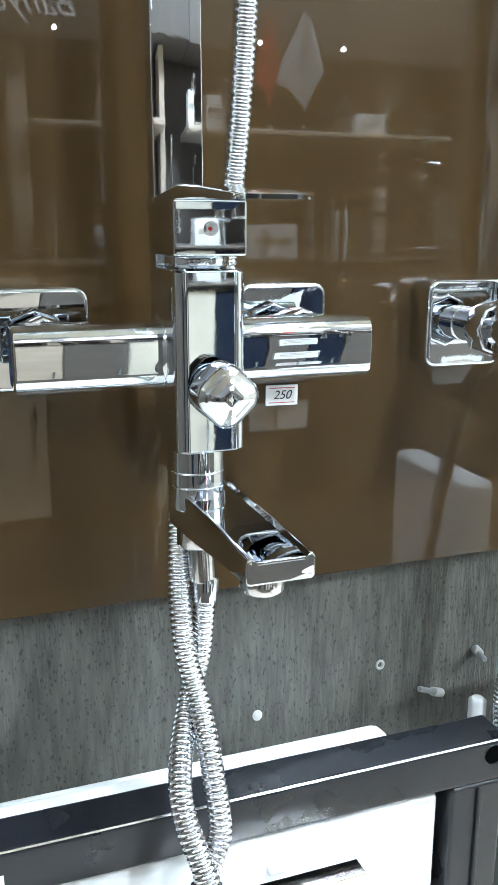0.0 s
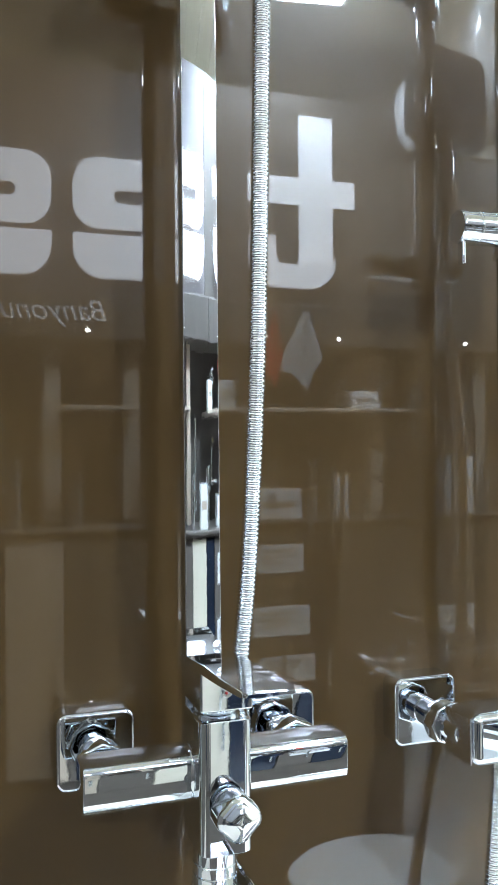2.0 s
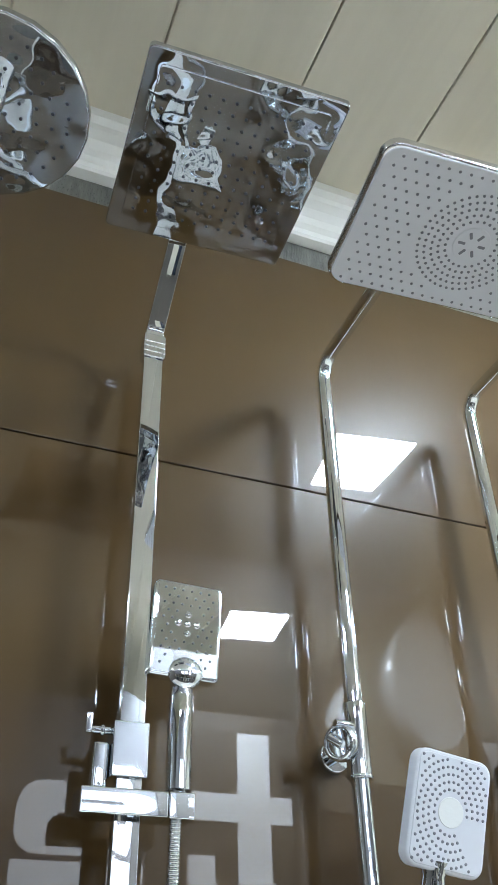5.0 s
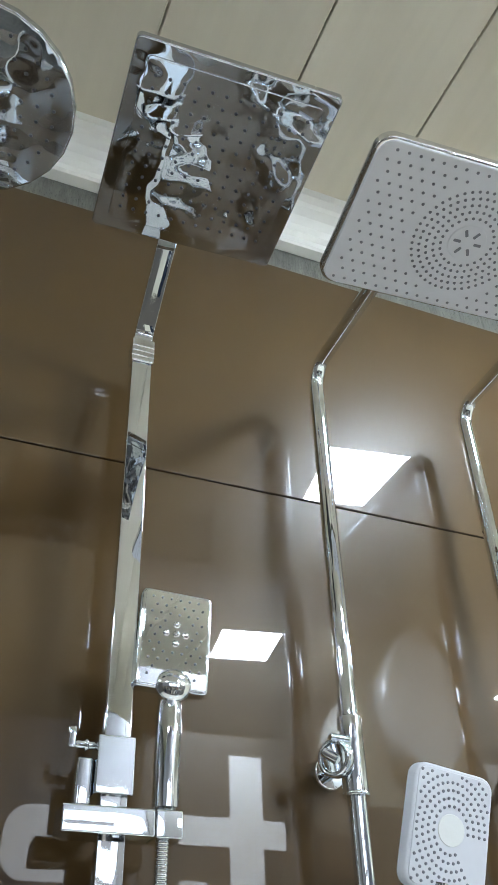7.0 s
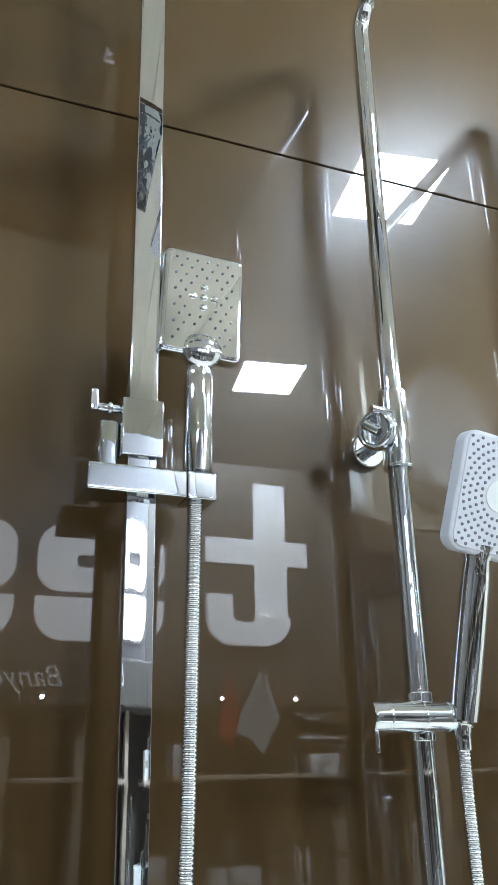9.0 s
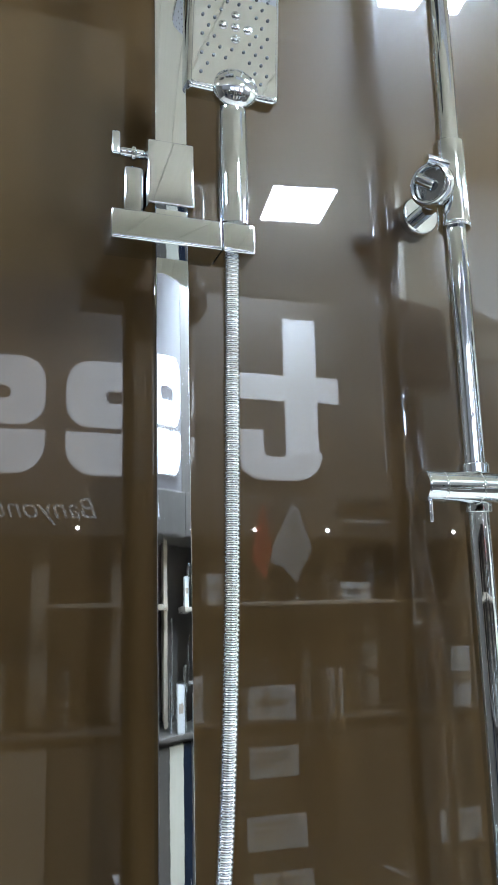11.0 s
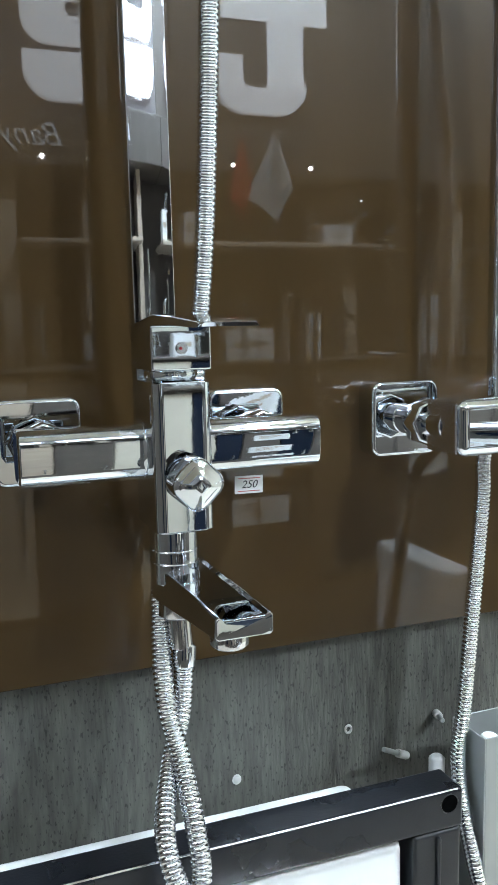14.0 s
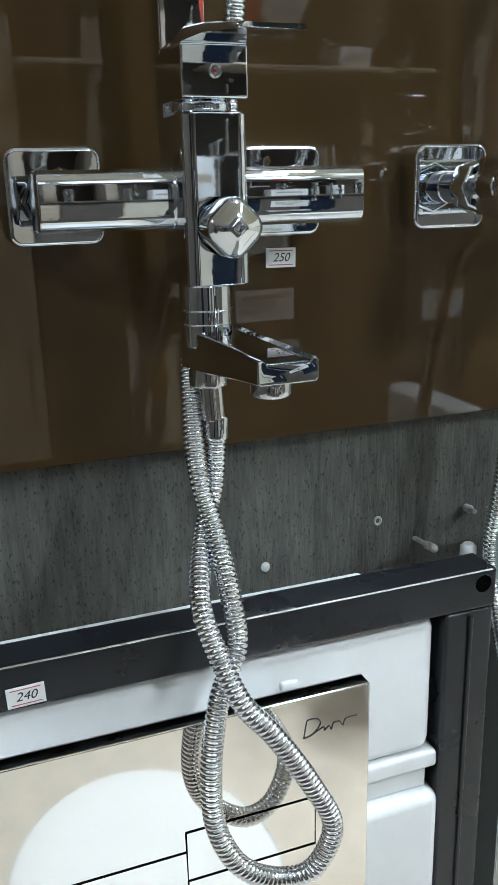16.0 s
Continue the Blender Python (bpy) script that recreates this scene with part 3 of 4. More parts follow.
ring_pts = [((0.0065 * q) * math.cos(2 * math.pi * i / (7 * q)), (0.0065 * q) * math.sin(2 * math.pi * i / (7 * q)) * 1.15) for q in range(3, 10) for i in range(6 * q)]
ring_pts = [p for p in ring_pts if abs(p[0]) < 0.040 and abs(p[1]) < 0.052]
for hx in (0.266, 0.528):
    h2, h2_head, m2 = hand_shower((hx + 0.032, -0.086, 1.775), (hx + 0.050, -0.112, 1.925), (hx + 0.062, -0.138, 1.974), 0.091, 0.116, 0.014, 14, 9, SHOWER_WHITE, ring_pts, GREY_RUBBER,
                                  "chrome hand shower with a white rounded spray face", SHOWER_WHITE, 0.0017)
    part("centre_disc", slab(m2 @ Matrix.Translation((0, 0, 0.0012)), 0.030, 0.030, 0.0148, 0.001, 0.0005), WHITE_PLASTIC, h2_head)
    shower_hose([(hx + 0.031, -0.085, 1.764), (hx + 0.033, -0.080, 1.72), (hx + 0.040, -0.070, 1.60), (hx + 0.036, -0.064, 1.46), (hx + 0.012, -0.034, 1.36), (hx - 0.004, -0.05, 1.315),
                                          (hx - 0.024, -0.060, 1.173), (hx - 0.030, -0.060, 1.109), (hx - 0.026, -0.075, 1.04), (hx - 0.008, -0.078, 0.978), (hx + 0.014, -0.078, 0.912), (hx + 0.030, -0.075, 0.85)],
                "ribbed stainless steel shower hose hanging down the wall", 0.0062)

disc_pts = [((0.008 * q) * math.cos(2 * math.pi * i / (6 * q)), (0.008 * q) * math.sin(2 * math.pi * i / (6 * q))) for q in range(1, 5) for i in range(6 * q)]
hand_shower((-0.240, -0.080, 2.010), (-0.226, -0.088, 2.140), (-0.217, -0.104, 2.192), 0.100, 0.100, 0.0495, 6, 6, CHROME, disc_pts, RUBBER, "round chrome hand shower held in its bracket")


# ---- concealed cistern in its black frame ----
def cistern_frame():
    t = thing("mounting_frame", "black powder-coated steel mounting frame round a cistern tank", "mounting frame", (0, 0, 0))
    ya, yb = -0.105, -0.075
    part("top_rail", box(-0.300, 0.2095, ya, yb, 1.092, 1.1225, 0.003, 3), BLACK_STEEL, t)
    for xa, xb in ((0.169, 0.2085), (-0.2985, -0.259)):
        part("post", box(xa, xb, ya + 0.001, yb, 0.0, 1.0915, 0.003, 3), BLACK_STEEL, t)
        part("post_lip", box(xa + 0.018, xa + 0.0215, ya - 0.0015, ya + 0.004, 0.02, 1.088, 0.001, 1), BLACK_STEEL, t)
    # thin satin-chrome line along the rail's top front edge
    part("rail_edge_line", sweep([(-0.29, ya + 0.0012, 1.1212), (0.10, ya + 0.0012, 1.1212), (0.205, ya + 0.0012, 1.1212)], 0.0009, 6), CHROME_SATIN, t, "thin satin-chrome line along the top edge of the rail")
    part("bolt_hole", rod((0.1975, ya + 0.002, 1.1120), (0.1975, ya - 0.0004, 1.1120), 0.0068, 28, 0.0003), DARK_LINE, t, "round dark bolt hole")
    part("hole_rim", sweep([(0.1975 + 0.0071 * math.cos(q), ya - 0.0002, 1.1120 + 0.0071 * math.sin(q)) for q in [k * math.pi / 16 for k in range(33)]], 0.0004, 6), BLACK_STEEL, t)
    return t


cistern_frame()
tank = thing("cistern_tank", "white plastic concealed cistern tank inside the black frame", "cistern", (0, 0, 0))
part("upper_shell", box(-0.235, 0.164, -0.100, -0.012, 0.979, 1.0905, 0.010, 3), WHITE_PLASTIC, tank)
part("tank_top", box(-0.235, 0.130, -0.073, -0.046, 1.085, 1.1095, 0.005, 3), WHITE_PLASTIC, tank)
part("rim_band", box(-0.238, 0.1685, -0.1015, -0.012, 0.964, 0.9785, 0.003, 2), WHITE_PLASTIC, tank)
part("neck", box(-0.233, 0.163, -0.096, -0.012, 0.944, 0.9635, 0.003, 2), WHITE_PLASTIC, tank)
part("lower_shell", box(-0.240, 0.1705, -0.106, -0.012, 0.60, 0.9435, 0.009, 3), WHITE_PLASTIC, tank)
part("corner_cap", rod((0.226, -0.045, 1.070), (0.226, -0.045, 1.114), 0.0065, 20, 0.0025), WHITE_PLASTIC, tank)
part("cap_arm", box(0.160, 0.222, -0.048, -0.042, 1.070, 1.080, 0.001, 1), WHITE_PLASTIC, tank)
part("clip", box(0.042, 0.056, -0.103, -0.096, 1.060, 1.067, 0.002, 2), WHITE_PLASTIC, tank)

plate = thing("flush_plate", "mirror-finish flush plate with outlined push buttons", "flush plate", (0, 0, 0))
PX0, PX1, PZ0, PZ1, PY = -0.158, 0.094, 0.900, 1.0725, -0.131
part("plate_body", box(PX0, PX1, PY, PY + 0.013, PZ0, PZ1, 0.0012, 2), MIRROR_PLATE, plate)
part("backing", box(PX0 + 0.012, PX1 - 0.012, PY + 0.0132, -0.1062, PZ0 + 0.012, PZ1 - 0.012, 0.002, 1), WHITE_PLASTIC, plate)


def groove(pts, nm="button_gap"):
    part(nm, sweep([(x, PY - 0.0002, z) for x, z in pts], 0.0007, 6), DARK_LINE, plate)


groove([(-0.036, 0.995), (0.054, 0.995), (0.054, 0.957), (-0.036, 0.957), (-0.036, 0.995)])
groove([(-0.036, 0.980), (-0.130, 0.980), (-0.130, 0.925), (-0.036, 0.925), (-0.036, 0.957)])
# cursive maker's mark as plain strokes
mark = [(0.046, 1.043), (0.0475, 1.052), (0.049, 1.0555), (0.056, 1.0545), (0.0575, 1.050), (0.052, 1.044), (0.045, 1.0425), (0.050, 1.0430), (0.060, 1.0475), (0.0605, 1.0445), (0.064, 1.0475), (0.0655, 1.0440),
        (0.067, 1.0485), (0.070, 1.0490), (0.072, 1.0485), (0.074, 1.0450), (0.0755, 1.0490), (0.079, 1.0500), (0.085, 1.0500)]
part("maker_mark", sweep([(x, PY - 0.0003, z) for x, z in [(q.x, q.z) for q in spline([(a, 0, b) for a, b in mark], 0.0007)]], 0.0003, 5), INK, plate, "dark cursive maker's mark")


# ---- price labels ----
def price_label(x, y, z, w, h, text, turn=0.0, label="small white price sticker with handwritten number"):
    t = thing("price_label", label, "price label", (x, y, z), "price labels")
    t.rotation_euler = (0, radians(turn), 0)
    part("sticker", box(-w / 2, w / 2, -0.0006, 0.0, -h / 2, h / 2, 0.0002, 1), PAPER, t)
    for zz in (h * 0.36, -h * 0.36):
        part("printed_line", box(-w * 0.40, w * 0.40, -0.0008, -0.0007, zz - 0.0003, zz + 0.0003), RED_LINE, t)
    cu = bpy.data.curves.new("price_text", "FONT")
    cu.body, cu.size, cu.extrude, cu.align_x, cu.align_y, cu.shear = text, h * 0.62, 0.00005, "CENTER", "CENTER", 0.3
    tmp = new("price_text", cu)
    me = bpy.data.meshes.new_from_object(tmp.evaluated_get(bpy.context.evaluated_depsgraph_get()))
    bpy.data.objects.remove(tmp)
    me.materials.clear()
    me.materials.append(INK)
    ob = new("price_number", me)
    ob.parent = t
    ob.matrix_local = Matrix.Translation((0, -0.0008, 0)) @ Matrix.Rotation(radians(90), 4, "X")


price_label(0.0877, -0.0002, 1.338, 0.0225, 0.0135, "250", 1)
price_label(-0.122, -0.1053, 1.1015, 0.0225, 0.0135, "240", -2)

# wall plugs and screws left in the bare wall
for foot, tip in (((0.232, 1.085), (0.190, 1.116)), ((0.262, 1.118), (0.245, 1.130))):
    t = thing("wall_plug", "pale plastic wall plug with a screw sticking out of the tile", "wall plug", (0, 0, 0), "wall plugs")
    (xa, za), (xb, zb) = foot, tip
    xm, zm = xa * 0.6 + xb * 0.4, za * 0.6 + zb * 0.4
    part("plug", rod((xa, 0.0115, za), (xm, -0.003, zm), 0.0036, 12, 0.0006), PLUG, t)
    part("screw", rod((xm, -0.003, zm), (xb, -0.024, zb), 0.0021, 10, 0.0004), GREY_STEEL, t)
for x, z in ((0.176, 1.120), (0.076, 1.097)):
    t = thing("wall_plug", "pale wall plug set flush in the grey tile", "wall plug", (0, 0, 0), "wall plugs")
    part("rim", sweep([(x + 0.0028 * math.cos(q), 0.0112, z + 0.0033 * math.sin(q)) for q in [k * math.pi / 6 for k in range(13)]], 0.0011, 6), PLUG, t)
    if x < 0.1:
        part("plug", box(x - 0.0028, x + 0.0028, 0.0095, 0.0118, z - 0.0028, z + 0.0028, 0.001, 1), PLUG, t)

chan = thing("steel_channel", "grey zinc-coated open steel channel standing by the wall", "steel channel", (0, 0, 0))
part("side_wall", box(0.2470, 0.2485, -0.078, -0.035, 0.0, 1.138, 0.0004, 1), GREY_STEEL, chan)
part("front_wall", box(0.2486, 0.345, -0.078, -0.0765, 0.0, 1.138, 0.0004, 1), GREY_STEEL, chan)
part("back_wall", box(0.2486, 0.345, -0.0365, -0.035, 0.0, 1.138, 0.0004, 1), GREY_STEEL, chan)
part("rod_end", rod((0.268, -0.056, 0.60), (0.268, -0.056, 1.128), 0.007, 20), WHITE_PLASTIC, chan)


# ---- the display opposite, seen mirrored in the glass ----
YD, YF = -2.135, -1.964  # sign panel and shelf front
gond = thing("display_stand", "dark brown shop display stand with shelves opposite the wall", "display stand", (0, 0, 0))
part("carcass", box(-1.9, 3.1, -2.50, YD - 0.162, 0.0, 2.848, 0.004, 1), DARK_WALL, gond, "dark back panel")
part("sign_panel", box(-1.9, 0.648, YD - 0.16, YD - 0.002, 2.076, 2.85, 0.004, 1), BOARD, gond, "grey sign panel")
part("sign_panel", box(0.65, 3.1, YD - 0.16, YD - 0.003, 2.076, 2.85, 0.004, 1), DARK_WALL, gond, "dark brown sign panel")
part("fascia", box(0.65, 3.1, YD - 0.16, YF - 0.004, 1.935, 2.074, 0.004, 1), DARK_WALL, gond, "dark fascia board")
part("fascia", box(-1.9, 0.648, YD - 0.16, YF - 0.004, 1.935, 2.074, 0.004, 1), DARK_WALL, gond, "dark fascia board")
part("base_cabinet", box(-1.9, 3.1, YD - 0.16, YF - 0.022, 0.0, 1.340, 0.004, 1), DARK_WALL, gond, "dark wood base panel")
for x in (-1.88, -0.9, 0.085, 0.335, 1.22, 1.65, 3.04):
    part("upright", box(x, x + 0.055, YD - 0.158, YF - 0.10, 1.364, 1.931, 0.003, 1), BEIGE_WOOD, gond)
for xa, xb, z in ((0.142, 0.372, 1.715), (0.62, 1.43, 1.712), (-1.89, -0.2, 1.715), (1.75, 3.09, 1.715), (-1.89, 3.09, 1.342)):
    part("shelf", box(xa, xb, YD - 0.156, YF + 0.02, z, z + 0.014, 0.002, 1), SHELF if z < 1.5 else BEIGE_WOOD, gond)


DOORS = ((-1.78, 0.44, DARK_WALL), (-1.34, 0.40, NAVY), (-0.94, 0.34, DARK_WALL), (-0.60, 0.30, DARK_WALL), (-0.30, 0.26, NAVY), (-0.04, 0.18, BEIGE_WOOD), (0.14, 0.25, DARK_WALL), (0.39, 0.20, CREAM_WALL),
         (0.59, 0.12, NAVY), (0.71, 0.18, DARK_WALL), (0.89, 0.16, NAVY), (1.05, 0.30, DARK_WALL), (1.35, 0.25, SHELF), (1.60, 0.40, DARK_WALL), (2.00, 0.40, DARK_WALL))
for x, w, door_mat in DOORS:
    door = part("cabinet_door", box(x, x + w - 0.006, YF - 0.0215, YF - 0.002, 0.60, 1.325, 0.003, 1), door_mat, gond)
    part("handle", rod((x + w - 0.04, YF + 0.008, 0.75), (x + w - 0.04, YF + 0.008, 0.95), 0.006, 16), CHROME, door)


def product_box(x, z, w, h, d=0.08):
    t = thing("product_box", "small pale cardboard product box on the display shelf", "product box", (x, YF - 0.05, z), "product boxes")
    part("carton", box(-w / 2, w / 2, -d / 2, d / 2, 0, h, 0.002, 1), PAPER, t)
    part("printed_band", box(-w * 0.35, w * 0.35, d / 2 + 0.0002, d / 2 + 0.001, h * 0.4, h * 0.6), BEIGE_WOOD, t)


for px, pz, pw, ph in ((0.84, 1.3565, 0.165, 0.10), (1.07, 1.3565, 0.046, 0.145), (0.66, 1.7265, 0.06, 0.09), (1.16, 1.7265, 0.10, 0.06), (-0.30, 1.3565, 0.14, 0.10), (0.56, 1.3565, 0.10, 0.14), (1.55, 1.3565, 0.12, 0.2)):
    product_box(px, pz, pw, ph)


def info_sheet(x, z, w, h):
    t = thing("info_sheet", "pale printed product sheet fixed to the cabinet front", "info sheet", (x, YF, z), "info sheets on the stand")
    part("sheet", box(-w / 2, w / 2, 0.0, 0.002, -h / 2, h / 2, 0.0005, 1), PAPER, t)
    for k in range(3):
        part("printed_bar", box(-w * 0.38, w * (0.30 - 0.12 * k), 0.0022, 0.0026, h * (0.22 - 0.2 * k), h * (0.32 - 0.2 * k)), BEIGE_WOOD, t)


for ix, iz, iw, ih in ((0.838, 1.228, 0.168, 0.094), (0.842, 1.02, 0.20, 0.10), (0.86, 0.86, 0.20, 0.09), (1.50, 0.98, 0.16, 0.10), (2.0, 1.24, 0.14, 0.10)):
    info_sheet(ix, iz, iw, ih)


def hanging_rod(x, z, ln):
    t = thing("shower_rod", "slim chrome shower rod hanging before the display niche", "shower rod", (x, YF + 0.045, z), "hanging shower rods")
    part("tube", rod((0, 0, 0), (0, 0, ln), 0.008, 16), CHROME, t)
    part("hook", rod((0, 0, ln - 0.01), (0, -0.048, ln - 0.01), 0.004, 12), CHROME, t)
    part("tip", rod((0, 0, -0.03), (0, 0, 0), 0.013, 16), CHROME, t)


for hx_, hz_, hl_ in ((1.005, 1.31, 0.22), (1.045, 1.31, 0.20), (0.93, 1.30, 0.24), (1.31, 1.60, 0.20), (1.43, 1.42, 0.30), (1.47, 1.36, 0.35), (1.56, 1.40, 0.30), (0.42, 1.45, 0.24), (-0.55, 1.44, 0.24), (-0.05, 1.50, 0.2)):
    hanging_rod(hx_, hz_, hl_)


def towel_ring(x, z):
    t = thing("towel_hook", "small chrome bathroom hook hanging on the display stand", "towel hook", (x, YF + 0.03, z), "chrome hooks on display")
    part("stem", rod((0, 0, 0), (0, 0, 0.11), 0.006, 14), CHROME, t)
    part("bar", rod((-0.01, 0, 0), (0.075, 0, 0.002), 0.006, 14), CHROME, t)
    part("knob", rod((0.02, 0, 0.13), (0.02, 0.012, 0.13), 0.011, 16), CHROME, t)
    part("stay", rod((0, 0, 0.105), (0, -0.034, 0.105), 0.005, 12), CHROME, t)
    part("back_plate", rod((0.02, -0.036, 0.13), (0.02, 0.0, 0.13), 0.006, 14), CHROME, t)


for hx_, hz_ in ((1.312, 1.64), (1.62, 1.55), (0.66, 1.50), (1.80, 1.62)):
    towel_ring(hx_, hz_)


def rounded(bm, x0, x1, z0, z1, r, y=YD + 0.002, d=0.03):
    return slab(at((x0 + x1) / 2, y, (z0 + z1) / 2), x1 - x0, z1 - z0, r, d, 0.001, 0, bm)


def sign_letter(kind, x):
    t = thing("sign_letter", "large white lit sign letter on the display stand", "sign letter", (x, 0, 0), "sign letters")
    b = bmesh.new()
    if kind == "cross":
        rounded(b, 0.193, 0.323, 2.26, 2.775, 0.0006)
        rounded(b, 0.0, 0.1928, 2.455, 2.552, 0.004)
        rounded(b, 0.3232, 0.411, 2.455, 2.552, 0.004)

        def turn(cx, cz, r, a0, a1):
            return [(cx + r * math.sin(radians(a0 + (a1 - a0) * k / 8)), cz - r * math.cos(radians(a0 + (a1 - a0) * k / 8))) for k in range(9)]

        # hook: thick rounded foot that turns up at its free end
        hook = turn(0.223, 2.256, 0.10, 0, 90) + [(0.323, 2.2598), (0.193, 2.2598)] + turn(0.163, 2.268, 0.03, 90, 0) + turn(0.125, 2.268, 0.03, 0, -90) + [(0.095, 2.335), (0.0, 2.335)] + turn(0.10, 2.256, 0.10, -90, 0)
        loft([[(x1, YD + 0.002, z) for x1, z in hook], [(x1, YD + 0.030, z) for x1, z in hook]], b)
    else:
        w, n = 0.44, 6

        def ring_of(x0, x1, z0, z1, r):
            out = []
            for cx, cz, a0 in ((x1 - r, z1 - r, 0), (x0 + r, z1 - r, 90), (x0 + r, z0 + r, 180), (x1 - r, z0 + r, 270)):
                out += [(cx + r * math.cos(radians(a0 + 90 * k / n)), cz + r * math.sin(radians(a0 + 90 * k / n))) for k in range(n + 1)]
            return out

        def hoop(pts, y):
            return [b.verts.new((px, y, pz)) for px, pz in pts]

        # upper bowl with its counter
        outer, inner = ring_of(0, w, 2.318, 2.545, 0.080), ring_of(0.131, w - 0.11, 2.398, 2.448, 0.022)
        rings = [hoop(outer, YD + 0.002), hoop(outer, YD + 0.030), hoop(inner, YD + 0.030), hoop(inner, YD + 0.002)]
        for ra, rb in zip(rings, rings[1:] + rings[:1]):
            for k in range(len(ra)):
                q = (k + 1) % len(ra)
                b.faces.new((ra[k], ra[q], rb[q], rb[k]))
        bmesh.ops.recalc_face_normals(b, faces=b.faces[:])
        # lower bowl, flat on top and round below
        r = 0.095
        bowl = [(0, 2.295)] + [(r - r * math.cos(radians(c)), 2.153 + r - r * math.sin(radians(c))) for c in range(0, 91, 15)]
        bowl += [(w - r + r * math.sin(radians(c)), 2.153 + r - r * math.cos(radians(c))) for c in range(0, 91, 15)] + [(w, 2.295)]
        loft([[(px, YD + 0.002, pz) for px, pz in bowl], [(px, YD + 0.030, pz) for px, pz in bowl]], b)
    part("letter_face", b, LETTER, t)


sign_letter("cross", 0.790)
sign_letter("bowl", 0.188)
sign_letter("bowl", -0.322)

cu = bpy.data.curves.new("script_line", "FONT")
cu.body, cu.size, cu.extrude, cu.shear, cu.align_x = "Banyonuz", 0.092, 0.002, 0.35, "LEFT"
tmp = new("script_line", cu)
me = bpy.data.meshes.new_from_object(tmp.evaluated_get(bpy.context.evaluated_depsgraph_get()))
bpy.data.objects.remove(tmp)
me.materials.clear()
me.materials.append(SCRIPT)
ob = new("sign_script", me)
ob.matrix_world = Matrix.Translation((0.277, YF + 0.001, 1.990)) @ Matrix.Rotation(radians(180), 4, "Z") @ Matrix.Rotation(radians(90), 4, "X")
tagged(ob, "white slanted lettering on the display stand", "lettering")


def basin_tap(x, y, z, h, s=1.0):
    t = thing("basin_tap", "chrome basin tap standing on the display shelf", "basin tap", (x, y, z), "basin taps on display")
    part("body", rod((0, 0, 0), (0, 0, h), 0.022 * s, 20, 0.003), CHROME, t)
    part("spout", rod((0, 0.012, h * 0.75), (0, 0.11 * s, h * 0.70), 0.011 * s, 16), CHROME, t)
    part("lever", box(-0.012, 0.012, -0.01, 0.08 * s, h + 0.0005, h + 0.009, 0.003, 2), CHROME, t)
    return t


rnd = random.Random(4)
for z, hs_ in ((1.725, 0.11), (1.3555, 0.22)):
    x = -0.75
    while x < 2.3:
        if not (z > 1.6 and (x < 0.62 or 0.70 < x < 1.0 or 1.40 < x < 1.76)):
            basin_tap(x, YF - 0.045, z + 0.0012, hs_ * rnd.uniform(0.7, 1.2), rnd.uniform(0.8, 1.1))
        x += rnd.uniform(0.13, 0.26)


def pennant(x, lean, w, material, label):
    """Small table flag: a stick on a foot with cloth hanging in folds from its tip."""
    t = thing("pennant", label, "table flag", (x, YF + 0.006, 1.7262), "table flags on the shelf")
    part("foot", rod((0, 0, 0), (0, 0, 0.012), 0.013, 20, 0.003), CHROME, t)
    part("stick", rod((0, 0, 0.01), (0.014 * lean, 0, 0.318), 0.0028, 10), CHROME, t)
    rings = []
    for k, (a, c, z) in enumerate(((-0.012, 0.010, 0.066), (-0.100, 0.034, 0.110), (-0.082, 0.064, 0.156), (-0.044, 0.040, 0.225), (-0.002, 0.012, 0.310))):
        a, c = a * w, c * w
        rings.append([(a, 0.004, z + 0.02), (a * 0.5, 0.016, z), (0.0, 0.006, z - 0.008), (c * 0.5, 0.018, z), (c, 0.005, z + 0.012), (c * 0.5, 0.012, z), (0.0, 0.001, z - 0.006), (a * 0.5, 0.010, z)])
    part("cloth", loft(rings), material, t)


pennant(0.928, 1, 1.0, FLAG_CLOTH, "small white table flag hanging on a stick on the display shelf")
pennant(0.818, -1, 0.45, RED_CLOTH, "small red table flag hanging on a stick on the display shelf")


def toilet(x, y, turn=0.0):
    t = thing("toilet", "white ceramic toilet on the shop floor below the display", "toilet", (x, y, 0), "toilets on display")
    t.rotation_euler = (0, 0, radians(turn))
    def oval(w, l, cy):
        return [(w * math.cos(a), cy + l * math.sin(a)) for a in [k * math.pi / 16 for k in range(32)]]
    part("bowl", loft([[(px, py, z) for px, py in oval(w, l, cy)] for w, l, cy, z in ((0.11, 0.16, 0.22, 0), (0.11, 0.17, 0.23, 0.15), (0.16, 0.23, 0.27, 0.32), (0.185, 0.25, 0.29, 0.39), (0.18, 0.245, 0.29, 0.40))]), CERAMIC, t)
    part("lid", loft([[(px, py, z) for px, py in oval(w, l, 0.29)] for w, l, z in ((0.185, 0.25, 0.402), (0.187, 0.252, 0.415), (0.17, 0.235, 0.43))]), CERAMIC, t)
    part("cistern", box(-0.19, 0.19, 0.005, 0.10, 0.36, 0.80, 0.02, 3), CERAMIC, t)


toilet(1.22, -1.48, 90)


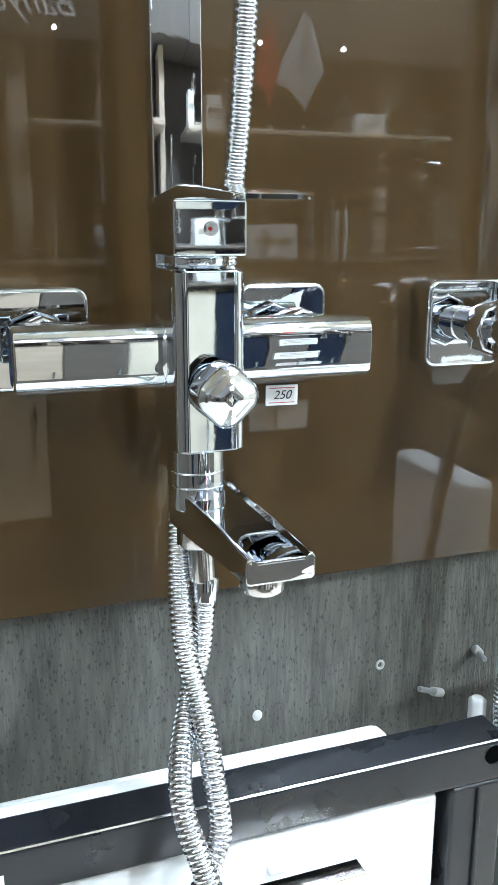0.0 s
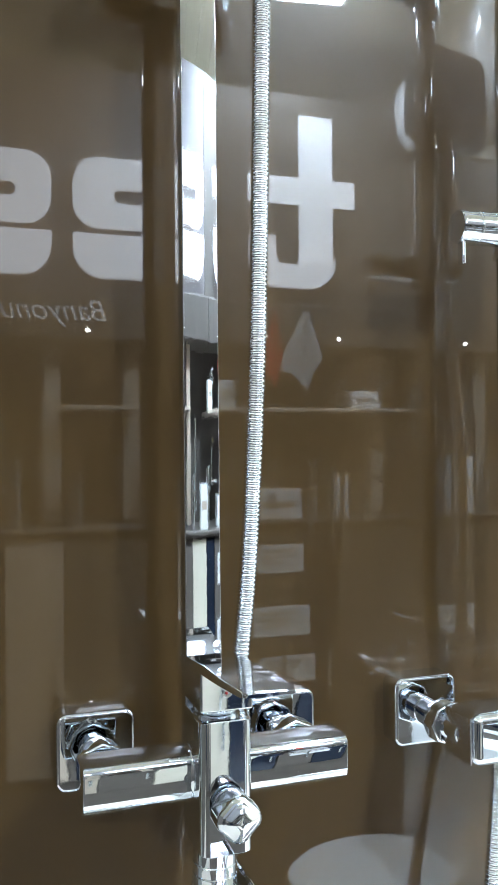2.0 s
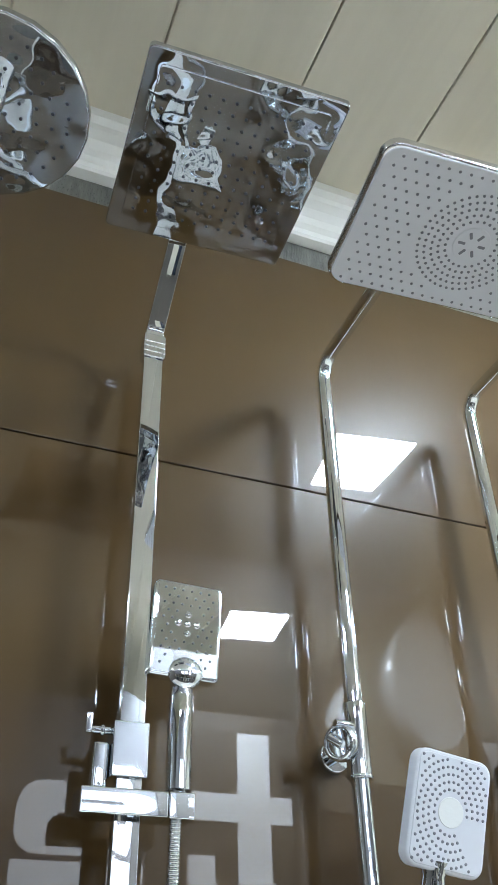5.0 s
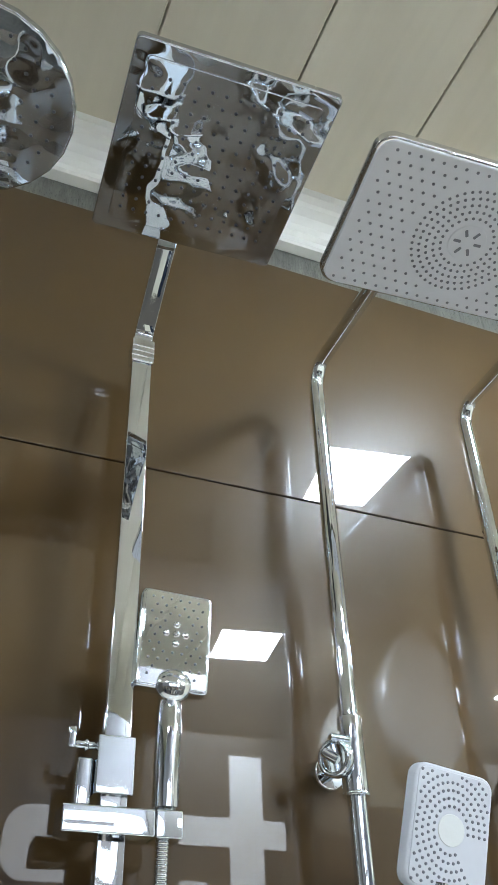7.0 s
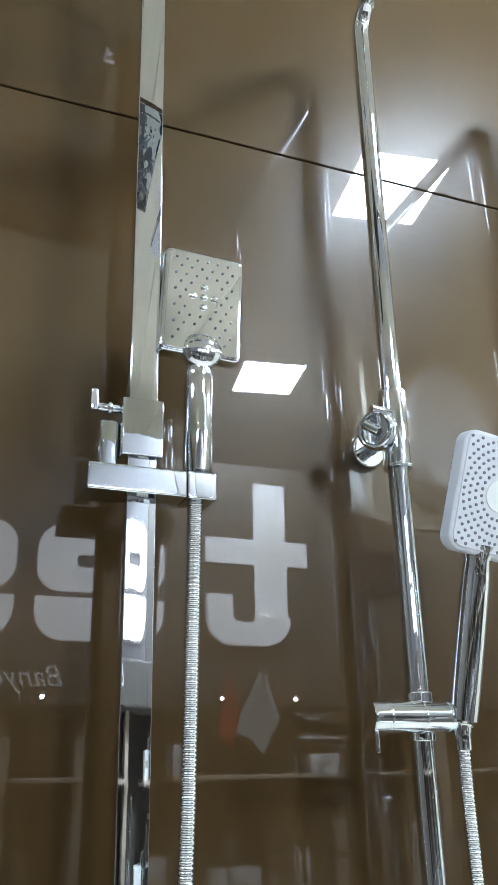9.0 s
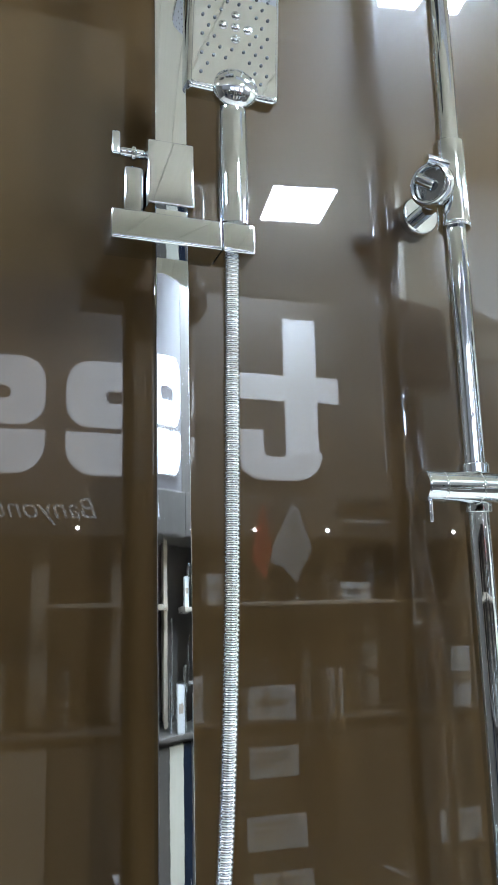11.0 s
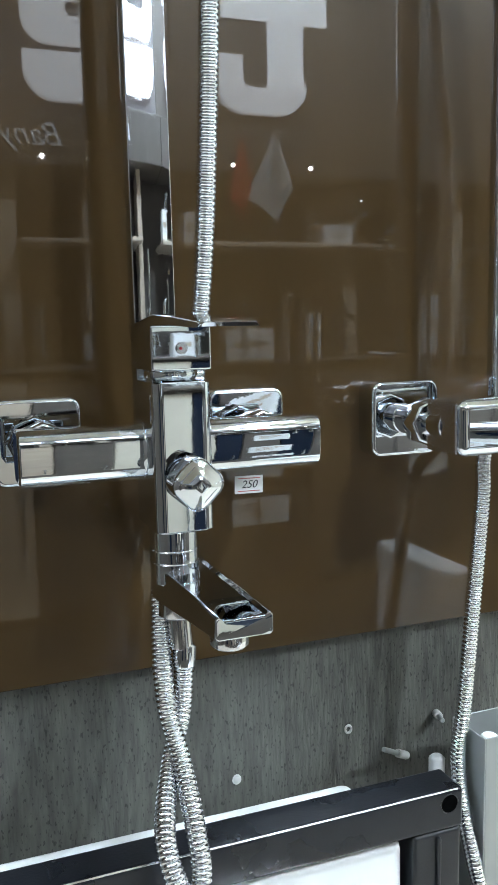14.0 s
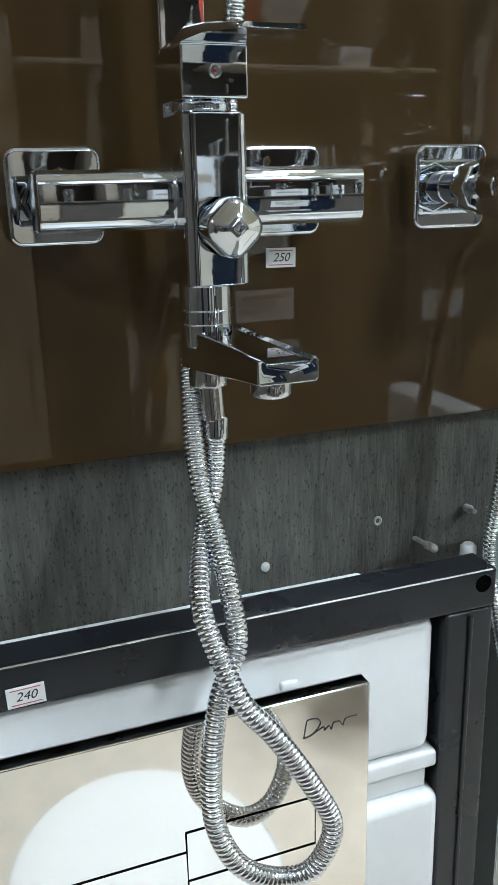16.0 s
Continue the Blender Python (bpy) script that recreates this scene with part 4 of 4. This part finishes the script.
def urinal(x, y, z, w, h):
    t = thing("urinal", "white ceramic wall-hung urinal mounted high on a display panel", "urinal", (x, y, z), "urinals on display")
    n = 40
    egg = []
    for k in range(n):
        q = 2 * math.pi * k / n
        egg.append((w / 2 * math.cos(q) * (1 - 0.25 * max(math.sin(q), 0) ** 2), h / 2 * math.sin(q)))
    part("shell", loft([[(px * k, d, pz * k) for px, pz in egg] for k, d in ((0.90, 0.0), (0.97, 0.05), (1.0, 0.12), (0.98, 0.15), (0.93, 0.16), (0.88, 0.15))], cap=False), CERAMIC, t)
    part("bowl", loft([[(px * k, d, pz * k - h * 0.05 * (1 - k)) for px, pz in egg] for k, d in ((0.89, 0.151), (0.84, 0.13), (0.70, 0.07), (0.45, 0.04), (0.12, 0.03))]), CERAMIC, t)
    part("inlet", rod((0, 0.10, h * 0.40), (0, 0.17, h * 0.40), 0.010, 16), CHROME, t)


panel = thing("hanging_panel", "cream hanging display panel above the stand", "display panel", (0, 0, 0))
part("board", box(1.16, 1.66, -1.56, -1.524, 2.46, 3.06, 0.004, 1), CREAM_WALL, panel)
part("hanger", box(1.34, 1.40, -1.555, -1.529, 3.0605, ZC - 0.0005), SHELF, panel)
header = thing("header_board", "dark header board on top of the display stand", "header board", (0, 0, 0))
part("board", box(1.25, 1.55, YD - 0.06, YD - 0.003, 2.851, 3.05, 0.004, 1), DARK_WALL, header)
urinal(1.375, -1.5242, 2.77, 0.29, 0.50)
urinal(1.455, YD - 0.0032, 2.84, 0.19, 0.37)


def shelf_spot(x):
    t = thing("shelf_spot", "tiny lit spot lamp under the grey fascia", "spot lamp", (x, YF - 0.0038, 1.960), "shelf spot lamps")
    part("rim", rod((0, 0, 0), (0, 0.008, 0), 0.010, 16), CHROME, t)
    part("bulb", rod((0, 0.0082, 0), (0, 0.011, 0), 0.006, 12, 0.001), SPOT, t, "glowing bulb")


for x in (0.21, 0.79, 1.054, -0.45, 1.55):
    shelf_spot(x)

bowl = thing("toilet_bowl", "white ceramic toilet bowl with closed lid standing on the floor", "toilet bowl", (0.042, -0.69, 0.0))
oval = [(0.20 * math.cos(q), 0.245 * math.sin(q)) for q in [k * math.pi / 20 for k in range(40)]]
part("pan", loft([[(px * k, py * k, z) for px, py in oval] for k, z in ((0.93, 0.0), (0.95, 0.15), (0.98, 0.32), (1.0, 0.40), (0.98, 0.41))]), CERAMIC, bowl)
part("lid", loft([[(px * k, py * k, z) for px, py in oval] for k, z in ((0.98, 0.4105), (1.0, 0.416), (1.0, 0.430), (0.95, 0.440), (0.6, 0.448))]), CERAMIC, bowl)
